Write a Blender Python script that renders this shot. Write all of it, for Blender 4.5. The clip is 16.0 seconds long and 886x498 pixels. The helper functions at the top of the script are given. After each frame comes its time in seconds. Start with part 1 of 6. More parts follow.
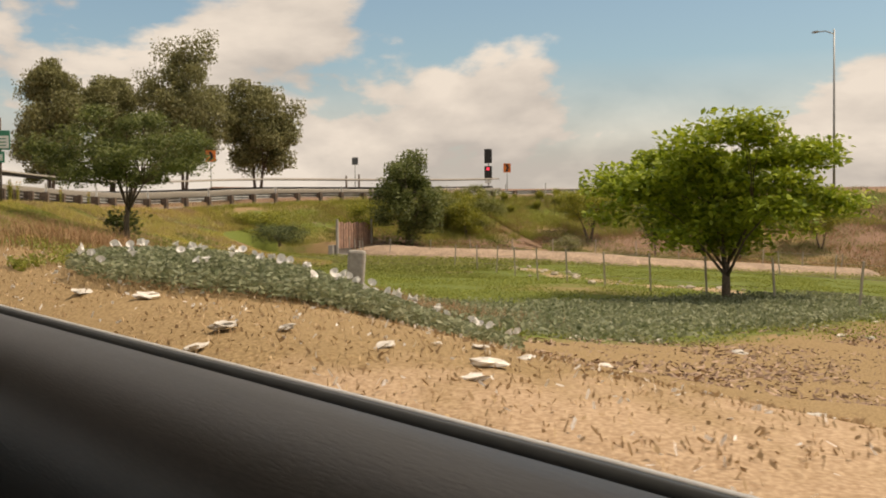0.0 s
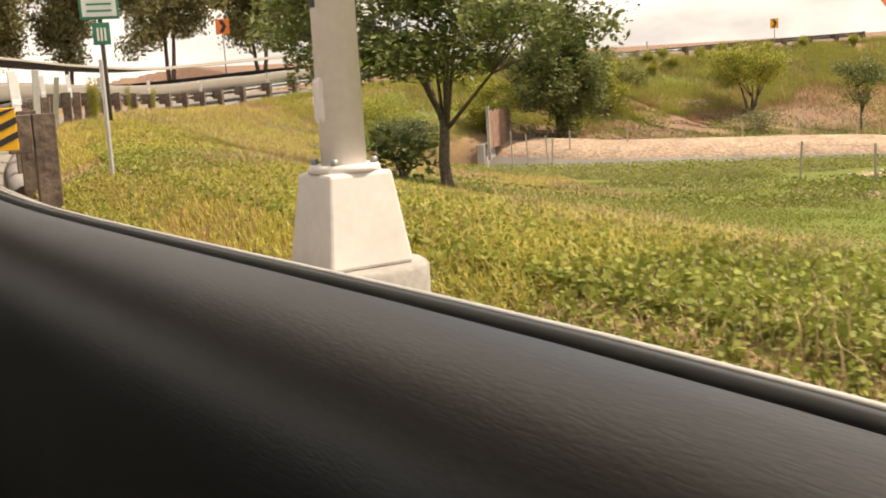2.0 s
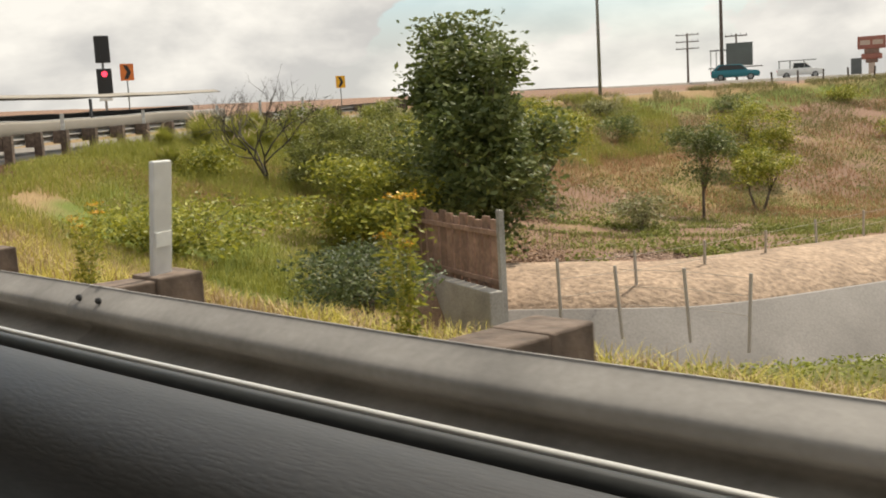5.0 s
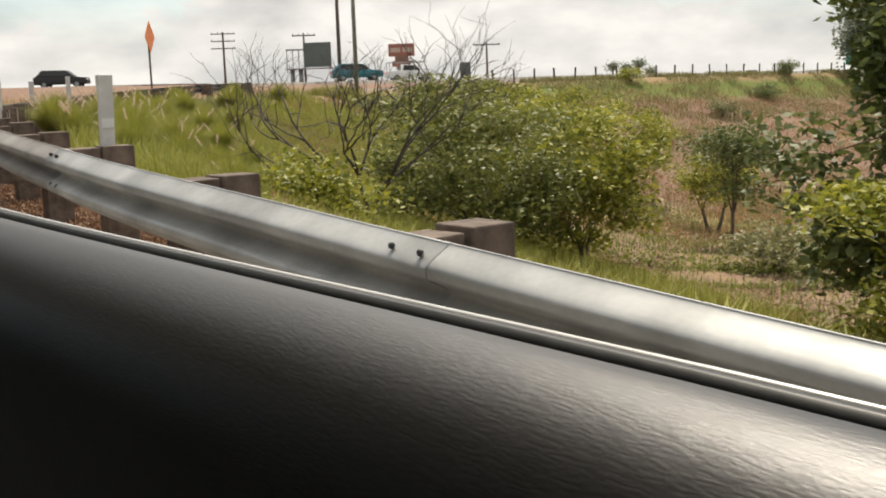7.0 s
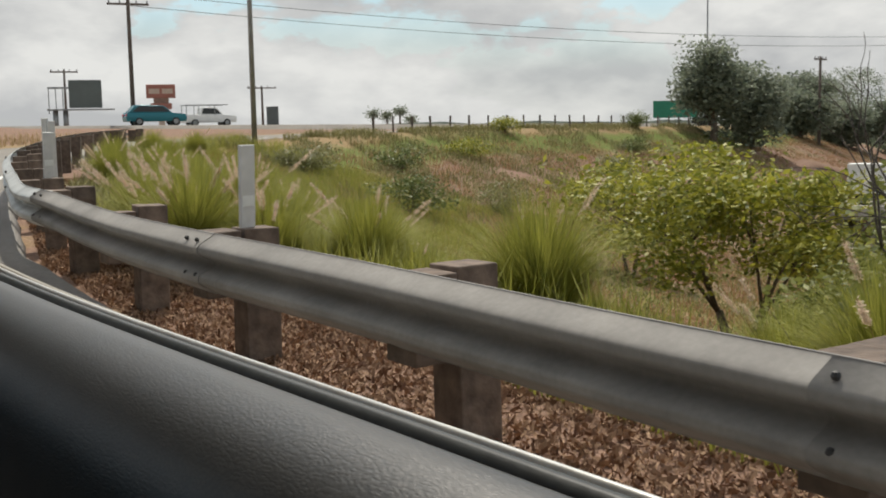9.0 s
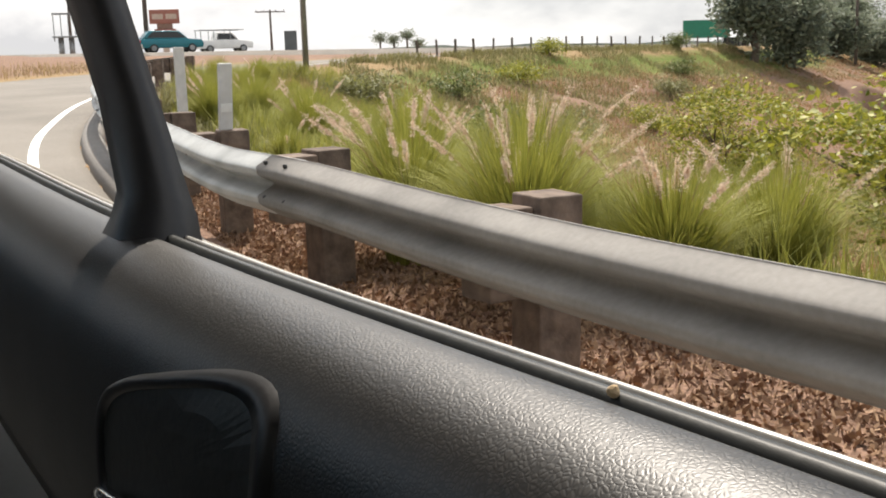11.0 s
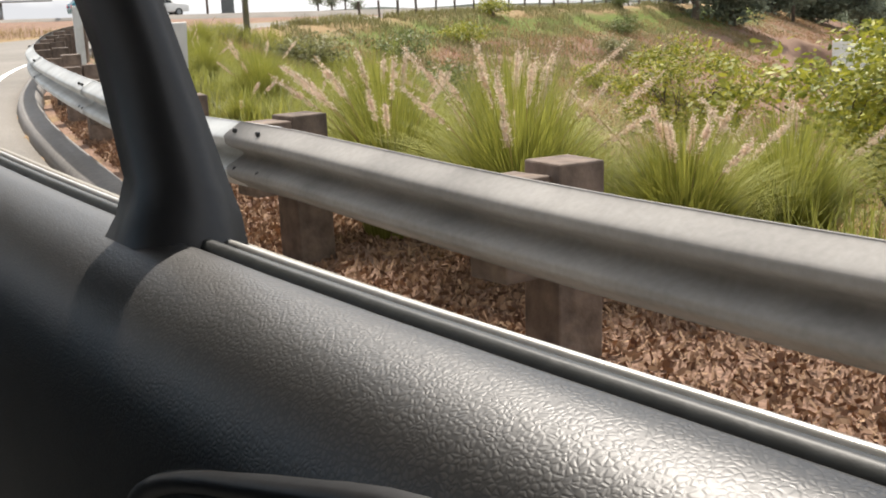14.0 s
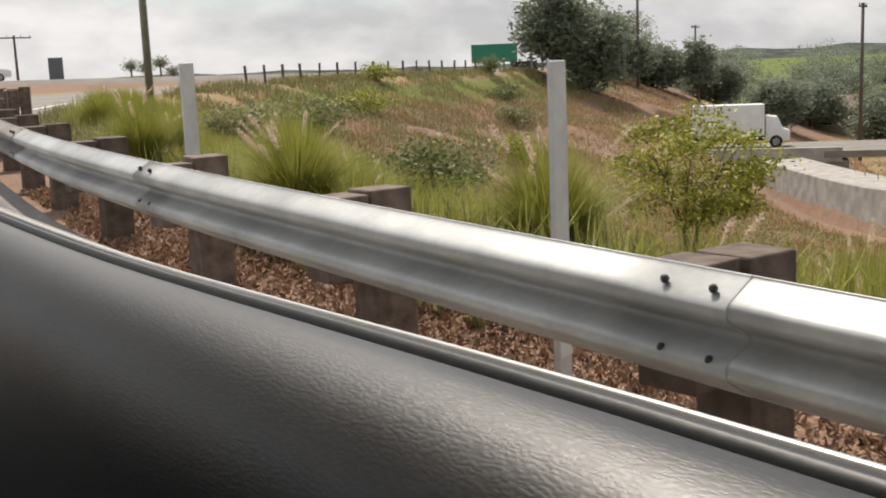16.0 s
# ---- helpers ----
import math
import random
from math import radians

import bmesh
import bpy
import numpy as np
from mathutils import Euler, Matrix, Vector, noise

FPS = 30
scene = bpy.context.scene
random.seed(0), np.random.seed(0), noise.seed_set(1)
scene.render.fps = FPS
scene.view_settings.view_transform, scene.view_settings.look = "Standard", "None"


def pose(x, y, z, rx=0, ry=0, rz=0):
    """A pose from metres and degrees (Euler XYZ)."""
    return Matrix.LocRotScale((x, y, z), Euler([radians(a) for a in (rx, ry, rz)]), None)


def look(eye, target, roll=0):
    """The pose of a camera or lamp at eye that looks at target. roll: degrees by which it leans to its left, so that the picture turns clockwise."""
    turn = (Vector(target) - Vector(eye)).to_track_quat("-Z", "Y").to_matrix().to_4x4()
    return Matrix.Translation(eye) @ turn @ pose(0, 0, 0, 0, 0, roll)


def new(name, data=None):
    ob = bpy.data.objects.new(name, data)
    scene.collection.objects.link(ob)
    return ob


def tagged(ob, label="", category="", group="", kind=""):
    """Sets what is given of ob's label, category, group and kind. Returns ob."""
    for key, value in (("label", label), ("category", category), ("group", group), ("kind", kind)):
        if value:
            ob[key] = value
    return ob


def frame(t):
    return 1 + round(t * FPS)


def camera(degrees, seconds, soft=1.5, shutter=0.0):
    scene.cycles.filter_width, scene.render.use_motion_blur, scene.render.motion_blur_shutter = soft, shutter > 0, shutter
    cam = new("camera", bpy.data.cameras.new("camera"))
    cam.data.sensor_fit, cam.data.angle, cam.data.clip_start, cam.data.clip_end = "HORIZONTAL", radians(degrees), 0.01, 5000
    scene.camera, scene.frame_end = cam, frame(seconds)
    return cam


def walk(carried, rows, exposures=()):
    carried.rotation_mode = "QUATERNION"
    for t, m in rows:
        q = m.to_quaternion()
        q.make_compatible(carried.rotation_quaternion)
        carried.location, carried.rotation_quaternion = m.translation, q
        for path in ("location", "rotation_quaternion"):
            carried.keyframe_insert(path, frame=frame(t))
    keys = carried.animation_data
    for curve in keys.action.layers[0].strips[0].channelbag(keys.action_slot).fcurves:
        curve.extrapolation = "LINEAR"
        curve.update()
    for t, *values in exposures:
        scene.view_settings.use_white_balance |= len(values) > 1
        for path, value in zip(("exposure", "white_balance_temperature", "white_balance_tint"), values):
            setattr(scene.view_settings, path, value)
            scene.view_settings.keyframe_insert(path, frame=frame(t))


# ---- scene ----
cam = camera(44.6, 16.0, soft=1.9, shutter=0.03)
ROWS = [
    (0.0, 81.81, 3.91, -1.51, 89.07, -1.31, 0.42),
    (0.5, 76.93, 0.23, -1.20, 89.14, -2.36, 1.53),
    (1.0, 71.88, -3.11, -0.85, 86.13, -7.32, -1.50),
    (1.5, 67.14, -6.22, -0.47, 85.26, -9.55, 2.20),
    (1.8, 64.24, -7.89, -0.29, 83.63, -9.20, 3.41),
    (2.0, 62.39, -8.95, -0.21, 81.92, -8.64, 3.52),
    (2.1, 61.45, -9.43, -0.17, 81.02, -8.67, 3.98),
    (2.3, 59.57, -10.32, -0.11, 79.11, -8.90, 5.45),
    (2.5, 57.64, -11.21, -0.05, 76.40, -9.08, 5.05),
    (2.7, 55.83, -12.09, -0.01, 74.11, -9.28, 5.87),
    (3.0, 52.67, -13.16, 0.08, 68.33, -9.72, 5.22),
    (3.2, 50.48, -13.85, 0.14, 65.06, -10.53, 5.20),
    (3.5, 47.49, -14.65, 0.23, 56.65, -12.25, 3.13),
    (3.8, 44.65, -15.26, 0.32, 53.55, -13.21, 3.06),
    (4.0, 42.75, -15.61, 0.38, 50.50, -10.67, 3.01),
    (4.5, 37.87, -16.35, 0.57, 49.21, -8.50, 3.95),
    (4.7, 36.01, -16.48, 0.67, 46.89, -7.66, 3.55),
    (5.2, 30.71, -16.69, 0.76, 40.81, -7.44, 3.25),
    (5.7, 24.92, -16.16, 0.71, 30.99, -8.27, 3.19),
    (6.3, 18.29, -14.73, 0.67, 19.70, -9.31, 3.08),
    (6.8, 13.86, -13.02, 0.82, 15.27, -9.11, 2.63),
    (7.0, 12.39, -12.26, 0.93, 14.67, -8.29, 2.07),
    (7.5, 8.88, -9.70, 1.13, 12.63, -6.49, 2.24),
    (8.0, 6.10, -7.33, 1.28, 7.43, -5.81, 2.13),
    (8.5, 4.03, -5.21, 1.35, 3.89, -6.37, 1.29),
    (9.0, 2.36, -3.27, 1.40, 0.10, -6.30, 1.10),
    (9.5, 1.17, -1.64, 1.42, -0.87, -7.44, 1.43),
    (10.0, 0.43, -0.71, 1.46, -0.06, -9.18, -0.02),
    (10.5, 0.03, -0.18, 1.47, -0.05, -9.52, 0.53),
    (11.0, -0.08, 0.01, 1.47, -0.03, -10.27, 1.74),
    (11.7, -0.02, 0.01, 1.45, -0.00, -11.22, 3.28),
    (12.5, 0.00, -0.00, 1.45, -0.00, -11.36, 3.50),
    (13.0, -0.01, -0.06, 1.46, -0.43, -11.36, 3.53),
    (13.5, -0.03, 0.08, 1.44, -2.74, -12.71, 2.92),
    (14.0, -0.30, 0.47, 1.44, -3.25, -12.35, 2.42),
    (14.5, -0.82, 1.19, 1.47, -3.95, -12.03, 3.17),
    (15.0, -1.63, 2.50, 1.48, -9.00, -10.67, 3.70),
    (15.5, -2.61, 4.13, 1.54, -10.91, -9.52, 4.72),
    (16.0, -3.83, 6.50, 1.58, -13.47, -9.37, 2.35),

]
walk(cam, [(t, pose(x, y, z, 90 + p, r, w)) for t, x, y, z, w, p, r in ROWS],
     exposures=[(0.0, -0.15, 8050, 16), (1.0, 0.45, 7800, 14), (2.0, 0.6, 8000, 16), (3.0, 0.6, 7500, 13), (3.5, 0.65, 7000, 10), (4.5, 0.2, 7050, 10), (7.0, 0.2, 6900, 11), (7.5, -0.2, 6700, 10),
                (8.0, 0.0, 6650, 10), (9.0, -0.1, 6550, 9), (10.0, 0.4, 6650, 12), (12.5, 0.55, 6650, 12), (14.0, 0.6, 6500, 12), (15.0, 0.45, 6850, 13), (16.0, 0.1, 6650, 13)])

# ---- light ----
SUN = Vector((-0.02, 0.53, 0.85)).normalized()


def sky_world():
    w = bpy.data.worlds.new("sky")
    scene.world = w
    w.use_nodes = True
    nt = w.node_tree
    n, l = nt.nodes, nt.links
    n.clear()
    out = n.new("ShaderNodeOutputWorld")
    bg = n.new("ShaderNodeBackground")
    sky = n.new("ShaderNodeTexSky")
    sky.sky_type = "NISHITA"
    sky.sun_disc = False
    sky.sun_elevation = math.asin(SUN.z)
    sky.sun_rotation = math.atan2(SUN.x, SUN.y)
    sky.air_density, sky.dust_density = 1.0, 1.5
    co = n.new("ShaderNodeTexCoord")
    sep = n.new("ShaderNodeSeparateXYZ")
    l.new(co.outputs["Generated"], sep.inputs[0])

    def heap(lift):
        """Heaped clouds: noise over the direction, pressed flat a little; lift looks that much higher."""
        mp = n.new("ShaderNodeMapping")
        mp.inputs["Location"].default_value = (0.3, 0.7, lift)
        mp.inputs["Scale"].default_value = (1.0, 1.0, 2.1)
        l.new(co.outputs["Generated"], mp.inputs["Vector"])
        t = n.new("ShaderNodeTexNoise")
        t.inputs["Scale"].default_value = 3.6
        t.inputs["Detail"].default_value = 9.0
        t.inputs["Roughness"].default_value = 0.53
        t.inputs["Distortion"].default_value = 0.15
        l.new(mp.outputs[0], t.inputs["Vector"])
        return t.outputs["Fac"]
    here, above = heap(0.0), heap(0.07)
    # the blue gap in the west
    dist = n.new("ShaderNodeVectorMath")
    dist.operation = "DISTANCE"
    dist.inputs[1].default_value = (-0.96, 0.15, 0.24)
    l.new(co.outputs["Generated"], dist.inputs[0])
    gap = n.new("ShaderNodeMapRange")
    gap.inputs["From Min"].default_value, gap.inputs["From Max"].default_value = 0.05, 0.26
    gap.inputs["To Min"].default_value, gap.inputs["To Max"].default_value = 0.22, 0.0
    l.new(dist.outputs["Value"], gap.inputs["Value"])
    less = n.new("ShaderNodeMath")
    less.operation = "SUBTRACT"
    l.new(here, less.inputs[0])
    l.new(gap.outputs[0], less.inputs[1])
    cover = n.new("ShaderNodeMapRange")
    cover.interpolation_type = "SMOOTHSTEP"
    cover.inputs["From Min"].default_value = 0.40
    cover.inputs["From Max"].default_value = 0.455
    l.new(less.outputs[0], cover.inputs["Value"])
    # low haze hides the blue near the horizon
    low = n.new("ShaderNodeMapRange")
    low.inputs["From Min"].default_value = 0.05
    low.inputs["From Max"].default_value = 0.15
    low.inputs["To Min"].default_value = 0.95
    low.inputs["To Max"].default_value = 0.0
    l.new(sep.outputs["Z"], low.inputs["Value"])
    mx = n.new("ShaderNodeMath")
    mx.operation = "MAXIMUM"
    l.new(cover.outputs[0], mx.inputs[0])
    l.new(low.outputs[0], mx.inputs[1])
    # bright tops, greyer undersides
    rise = n.new("ShaderNodeMath")
    rise.operation = "SUBTRACT"
    l.new(here, rise.inputs[0])
    l.new(above, rise.inputs[1])
    ramp = n.new("ShaderNodeMapRange")
    ramp.data_type = "FLOAT_VECTOR"
    ramp.inputs[7].default_value = (-0.09, -0.09, -0.09)
    ramp.inputs[8].default_value = (0.10, 0.10, 0.10)
    ramp.inputs[9].default_value = (5.3, 5.4, 5.5)
    ramp.inputs[10].default_value = (8.4, 8.4, 8.2)
    rv = n.new("ShaderNodeCombineXYZ")
    for k in range(3):
        l.new(rise.outputs[0], rv.inputs[k])
    l.new(rv.outputs[0], ramp.inputs[6])
    mix = n.new("ShaderNodeMix")
    mix.data_type = "RGBA"
    l.new(mx.outputs[0], mix.inputs["Factor"])
    clear = n.new("ShaderNodeVectorMath")
    clear.operation = "MULTIPLY"
    clear.inputs[1].default_value = (1.12, 1.38, 1.42)
    l.new(sky.outputs[0], clear.inputs[0])
    l.new(clear.outputs[0], mix.inputs["A"])
    l.new(ramp.outputs[1], mix.inputs["B"])
    l.new(mix.outputs["Result"], bg.inputs["Color"])
    bg.inputs["Strength"].default_value = 0.10
    l.new(bg.outputs[0], out.inputs[0])


sky_world()
sun = new("sun", bpy.data.lights.new("sun", "SUN"))
sun.data.energy, sun.data.angle, sun.data.color = 4.3, radians(0.6), (1.0, 0.93, 0.82)
sun.matrix_world = look(SUN * 60, (0, 0, 0))


# ---- materials ----
def material(name, color, rough=0.8, metal=0.0, grain=0.0, scale=30.0, stain=0.0, stain_scale=2.0, bump=0.0, spec=0.5, per_object=0.0):
    m = bpy.data.materials.new(name)
    m.use_nodes = True
    n, l = m.node_tree.nodes, m.node_tree.links
    b = n["Principled BSDF"]
    b.inputs["Roughness"].default_value, b.inputs["Metallic"].default_value = rough, metal
    b.inputs["Specular IOR Level"].default_value = spec
    co = n.new("ShaderNodeTexCoord")
    hsv = n.new("ShaderNodeHueSaturation")
    hsv.inputs["Color"].default_value = (*color, 1)
    l.new(hsv.outputs[0], b.inputs["Base Color"])
    value = None

    def noisy(sc, amount, lo):
        t = n.new("ShaderNodeTexNoise")
        t.inputs["Scale"].default_value, t.inputs["Detail"].default_value = sc, 5.0
        l.new(co.outputs["Object"], t.inputs["Vector"])
        r = n.new("ShaderNodeMapRange")
        r.inputs["From Min"].default_value, r.inputs["From Max"].default_value = 0.3, 0.7
        r.inputs["To Min"].default_value, r.inputs["To Max"].default_value = 1 - amount, 1 + amount * lo
        l.new(t.outputs["Fac"], r.inputs["Value"])
        return t, r.outputs[0]
    parts = []
    if grain:
        t, v = noisy(scale, grain, 1.0)
        parts.append(v)
        if bump:
            bp = n.new("ShaderNodeBump")
            bp.inputs["Strength"].default_value, bp.inputs["Distance"].default_value = bump, 0.5 / scale
            l.new(t.outputs["Fac"], bp.inputs["Height"])
            l.new(bp.outputs[0], b.inputs["Normal"])
    if stain:
        parts.append(noisy(stain_scale, stain, 0.6)[1])
    if per_object:
        oi = n.new("ShaderNodeObjectInfo")
        r = n.new("ShaderNodeMapRange")
        r.inputs["To Min"].default_value, r.inputs["To Max"].default_value = 1 - per_object, 1 + per_object
        l.new(oi.outputs["Random"], r.inputs["Value"])
        parts.append(r.outputs[0])
    for v in parts:
        if value is None:
            value = v
        else:
            mu = n.new("ShaderNodeMath")
            mu.operation = "MULTIPLY"
            l.new(value, mu.inputs[0])
            l.new(v, mu.inputs[1])
            value = mu.outputs[0]
    if value is not None:
        l.new(value, hsv.inputs["Value"])
    return m


def leafy(name, dark, light, rough=0.55, through_light=0.35):
    """Foliage: the colour varies from leaf to leaf, and some light comes through."""
    m = bpy.data.materials.new(name)
    m.use_nodes = True
    n, l = m.node_tree.nodes, m.node_tree.links
    b = n["Principled BSDF"]
    b.inputs["Roughness"].default_value = rough
    g = n.new("ShaderNodeNewGeometry")
    r = n.new("ShaderNodeValToRGB")
    r.color_ramp.elements[0].color, r.color_ramp.elements[1].color = (*dark, 1), (*light, 1)
    l.new(g.outputs["Random Per Island"], r.inputs[0])
    l.new(r.outputs[0], b.inputs["Base Color"])
    tr = n.new("ShaderNodeBsdfTranslucent")
    l.new(r.outputs[0], tr.inputs["Color"])
    mx = n.new("ShaderNodeMixShader")
    mx.inputs[0].default_value = through_light
    l.new(b.outputs[0], mx.inputs[1])
    l.new(tr.outputs[0], mx.inputs[2])
    l.new(mx.outputs[0], n["Material Output"].inputs["Surface"])
    return m


M = {
    "pale_asphalt": material("pale_asphalt", (0.22, 0.2, 0.175), 0.9, grain=0.2, scale=50, stain=0.2, stain_scale=0.5, bump=0.3),
    "concrete": material("concrete", (0.36, 0.34, 0.31), 0.88, grain=0.15, scale=25, stain=0.3, stain_scale=1.2, bump=0.25),
    "channel": material("channel_concrete", (0.23, 0.215, 0.2), 0.9, grain=0.12, scale=20, stain=0.25, stain_scale=0.5, bump=0.2),
    "galvanised": material("galvanised_steel", (0.43, 0.44, 0.43), 0.5, 0.4, grain=0.06, scale=40, stain=0.28, stain_scale=3.0, bump=0.05),
    "weathered_steel": material("weathered_steel", (0.25, 0.238, 0.222), 0.7, 0.0, grain=0.07, scale=40, stain=0.3, stain_scale=2.5, bump=0.08),
    "post_wood": material("treated_timber", (0.15, 0.112, 0.088), 0.9, grain=0.35, scale=14, stain=0.3, stain_scale=4.0, bump=0.4, per_object=0.25),
    "marker": material("white_plastic", (0.6, 0.6, 0.585), 0.55, grain=0.05, scale=20, stain=0.12, stain_scale=6.0),
    "steel_grey": material("grey_steel", (0.3, 0.31, 0.31), 0.5, 0.6, grain=0.1, scale=12, stain=0.2, stain_scale=2),
    "cast_alloy": material("cast_alloy", (0.72, 0.68, 0.64), 0.5, 0.0, grain=0.04, scale=30, stain=0.1, stain_scale=3, bump=0.03),
    "sign_green": material("sign_green", (0.02, 0.2, 0.12), 0.45, stain=0.1, grain=0.05),
    "sign_white": material("sign_white", (0.75, 0.76, 0.74), 0.5, stain=0.1, grain=0.05),
    "sign_yellow": material("sign_yellow", (0.8, 0.42, 0.02), 0.5, stain=0.12, grain=0.05),
    "sign_orange": material("sign_orange", (0.75, 0.2, 0.04), 0.5, stain=0.1, grain=0.05),
    "black": material("black_paint", (0.02, 0.02, 0.02), 0.55, grain=0.1),
    "dark_sign": material("sign_back", (0.12, 0.13, 0.13), 0.5, 0.3, grain=0.1, stain=0.15),
    "red_lamp": material("red_lens", (0.6, 0.03, 0.05), 0.3, grain=0.02),
    "pole_wood": material("pole_wood", (0.11, 0.09, 0.075), 0.9, grain=0.3, scale=8, stain=0.2, bump=0.3),
    "bark": material("bark", (0.13, 0.1, 0.075), 0.95, grain=0.4, scale=22, stain=0.25, stain_scale=4, bump=0.7),
    "dead_bark": material("dead_bark", (0.1, 0.085, 0.075), 0.95, grain=0.35, scale=25, stain=0.2, stain_scale=4, bump=0.6),
    "leaf_bright": leafy("leaf_bright", (0.14, 0.22, 0.018), (0.43, 0.5, 0.05)),
    "leaf_grey_green": leafy("leaf_grey_green", (0.14, 0.175, 0.085), (0.35, 0.37, 0.23)),
    "leaf_olive": leafy("leaf_olive", (0.11, 0.135, 0.035), (0.3, 0.31, 0.085)),
    "leaf_mid": leafy("leaf_mid", (0.075, 0.105, 0.03), (0.2, 0.23, 0.07)),
    "leaf_dark": leafy("leaf_dark", (0.045, 0.065, 0.025), (0.16, 0.195, 0.075)),
    "leaf_grey": leafy("leaf_grey", (0.14, 0.145, 0.06), (0.31, 0.305, 0.135)),
    "leaf_yellow": leafy("leaf_yellow", (0.12, 0.15, 0.02), (0.45, 0.43, 0.06)),
    # far foliage, paled and greyed: distance haze put into the leaf colour
    "leaf_hazed": leafy("leaf_hazed", (0.14, 0.17, 0.125), (0.28, 0.315, 0.225), 0.6, 0.45),
    "grass_green": leafy("grass_green", (0.12, 0.155, 0.03), (0.3, 0.315, 0.08), 0.7),
    "lawn_leaf": leafy("lawn_leaf", (0.16, 0.195, 0.03), (0.34, 0.365, 0.075), 0.7),
    "grass_olive": leafy("grass_olive", (0.15, 0.145, 0.055), (0.29, 0.27, 0.12), 0.7),
    "grass_lime": leafy("grass_lime", (0.19, 0.21, 0.035), (0.41, 0.4, 0.09), 0.7),
    "grass_dry": leafy("grass_dry", (0.29, 0.205, 0.105), (0.5, 0.38, 0.2), 0.8, 0.2),
    "grass_red": leafy("grass_red", (0.26, 0.14, 0.07), (0.46, 0.29, 0.16), 0.8, 0.25),
    "straw_chip": leafy("straw_chip", (0.3, 0.2, 0.11), (0.55, 0.41, 0.25), 0.9, 0.0),
    "grass_yellow": leafy("grass_yellow", (0.36, 0.325, 0.06), (0.63, 0.54, 0.14), 0.7),
    "plume": leafy("plume", (0.7, 0.54, 0.43), (0.92, 0.79, 0.66), 0.9, 0.4),
    "mulch": leafy("mulch_chips", (0.13, 0.065, 0.04), (0.44, 0.29, 0.18), 0.9, 0.0),
    "debris": leafy("dry_debris", (0.1, 0.055, 0.04), (0.52, 0.38, 0.29), 0.9, 0.0),
    "petal": leafy("petal", (0.7, 0.68, 0.66), (0.85, 0.84, 0.82), 0.7, 0.25),
    "litter": material("paper_litter", (0.66, 0.63, 0.58), 0.8, grain=0.12, scale=9, stain=0.2, per_object=0.25),
    "rubber": material("black_rubber", (0.018, 0.02, 0.019), 0.5, grain=0.2, scale=60, bump=0.1),
    "bright_trim": material("bright_trim", (0.7, 0.68, 0.64), 0.3, 0.6, grain=0.08, scale=40),
    "chrome": material("chrome", (0.72, 0.73, 0.75), 0.08, 1.0),
    "dark_plastic": material("dark_plastic", (0.012, 0.012, 0.013), 0.45, grain=0.15, scale=80, bump=0.05),
    "far_wood": material("far_wood", (0.1, 0.115, 0.1), 1.0, grain=0.3, scale=0.12, stain=0.3, stain_scale=0.03, spec=0.0),
    "fence_wire": material("fence_wire", (0.42, 0.38, 0.33), 0.6, 0.4, grain=0.1),
    "rust_wood": material("rusty_panel", (0.32, 0.2, 0.15), 0.85, grain=0.2, scale=10, stain=0.3, stain_scale=3, per_object=0.2),
    "white_paint": material("white_paint", (0.76, 0.76, 0.74), 0.45, grain=0.04, stain=0.08),
    "teal_paint": material("teal_paint", (0.02, 0.16, 0.2), 0.25, 0.3, grain=0.03),
    "glass_dark": material("tinted_glass", (0.015, 0.02, 0.022), 0.08),
    "tyre": material("tyre_rubber", (0.02, 0.02, 0.02), 0.85, grain=0.2),
    "stucco": material("stucco", (0.5, 0.43, 0.36), 0.9, grain=0.1, stain=0.15),
    "roof": material("roof_tile", (0.22, 0.15, 0.12), 0.9, grain=0.2, stain=0.2),
    "stone": material("rough_stone", (0.46, 0.4, 0.34), 0.9, grain=0.2, scale=12, stain=0.2, bump=0.4, per_object=0.2),
}


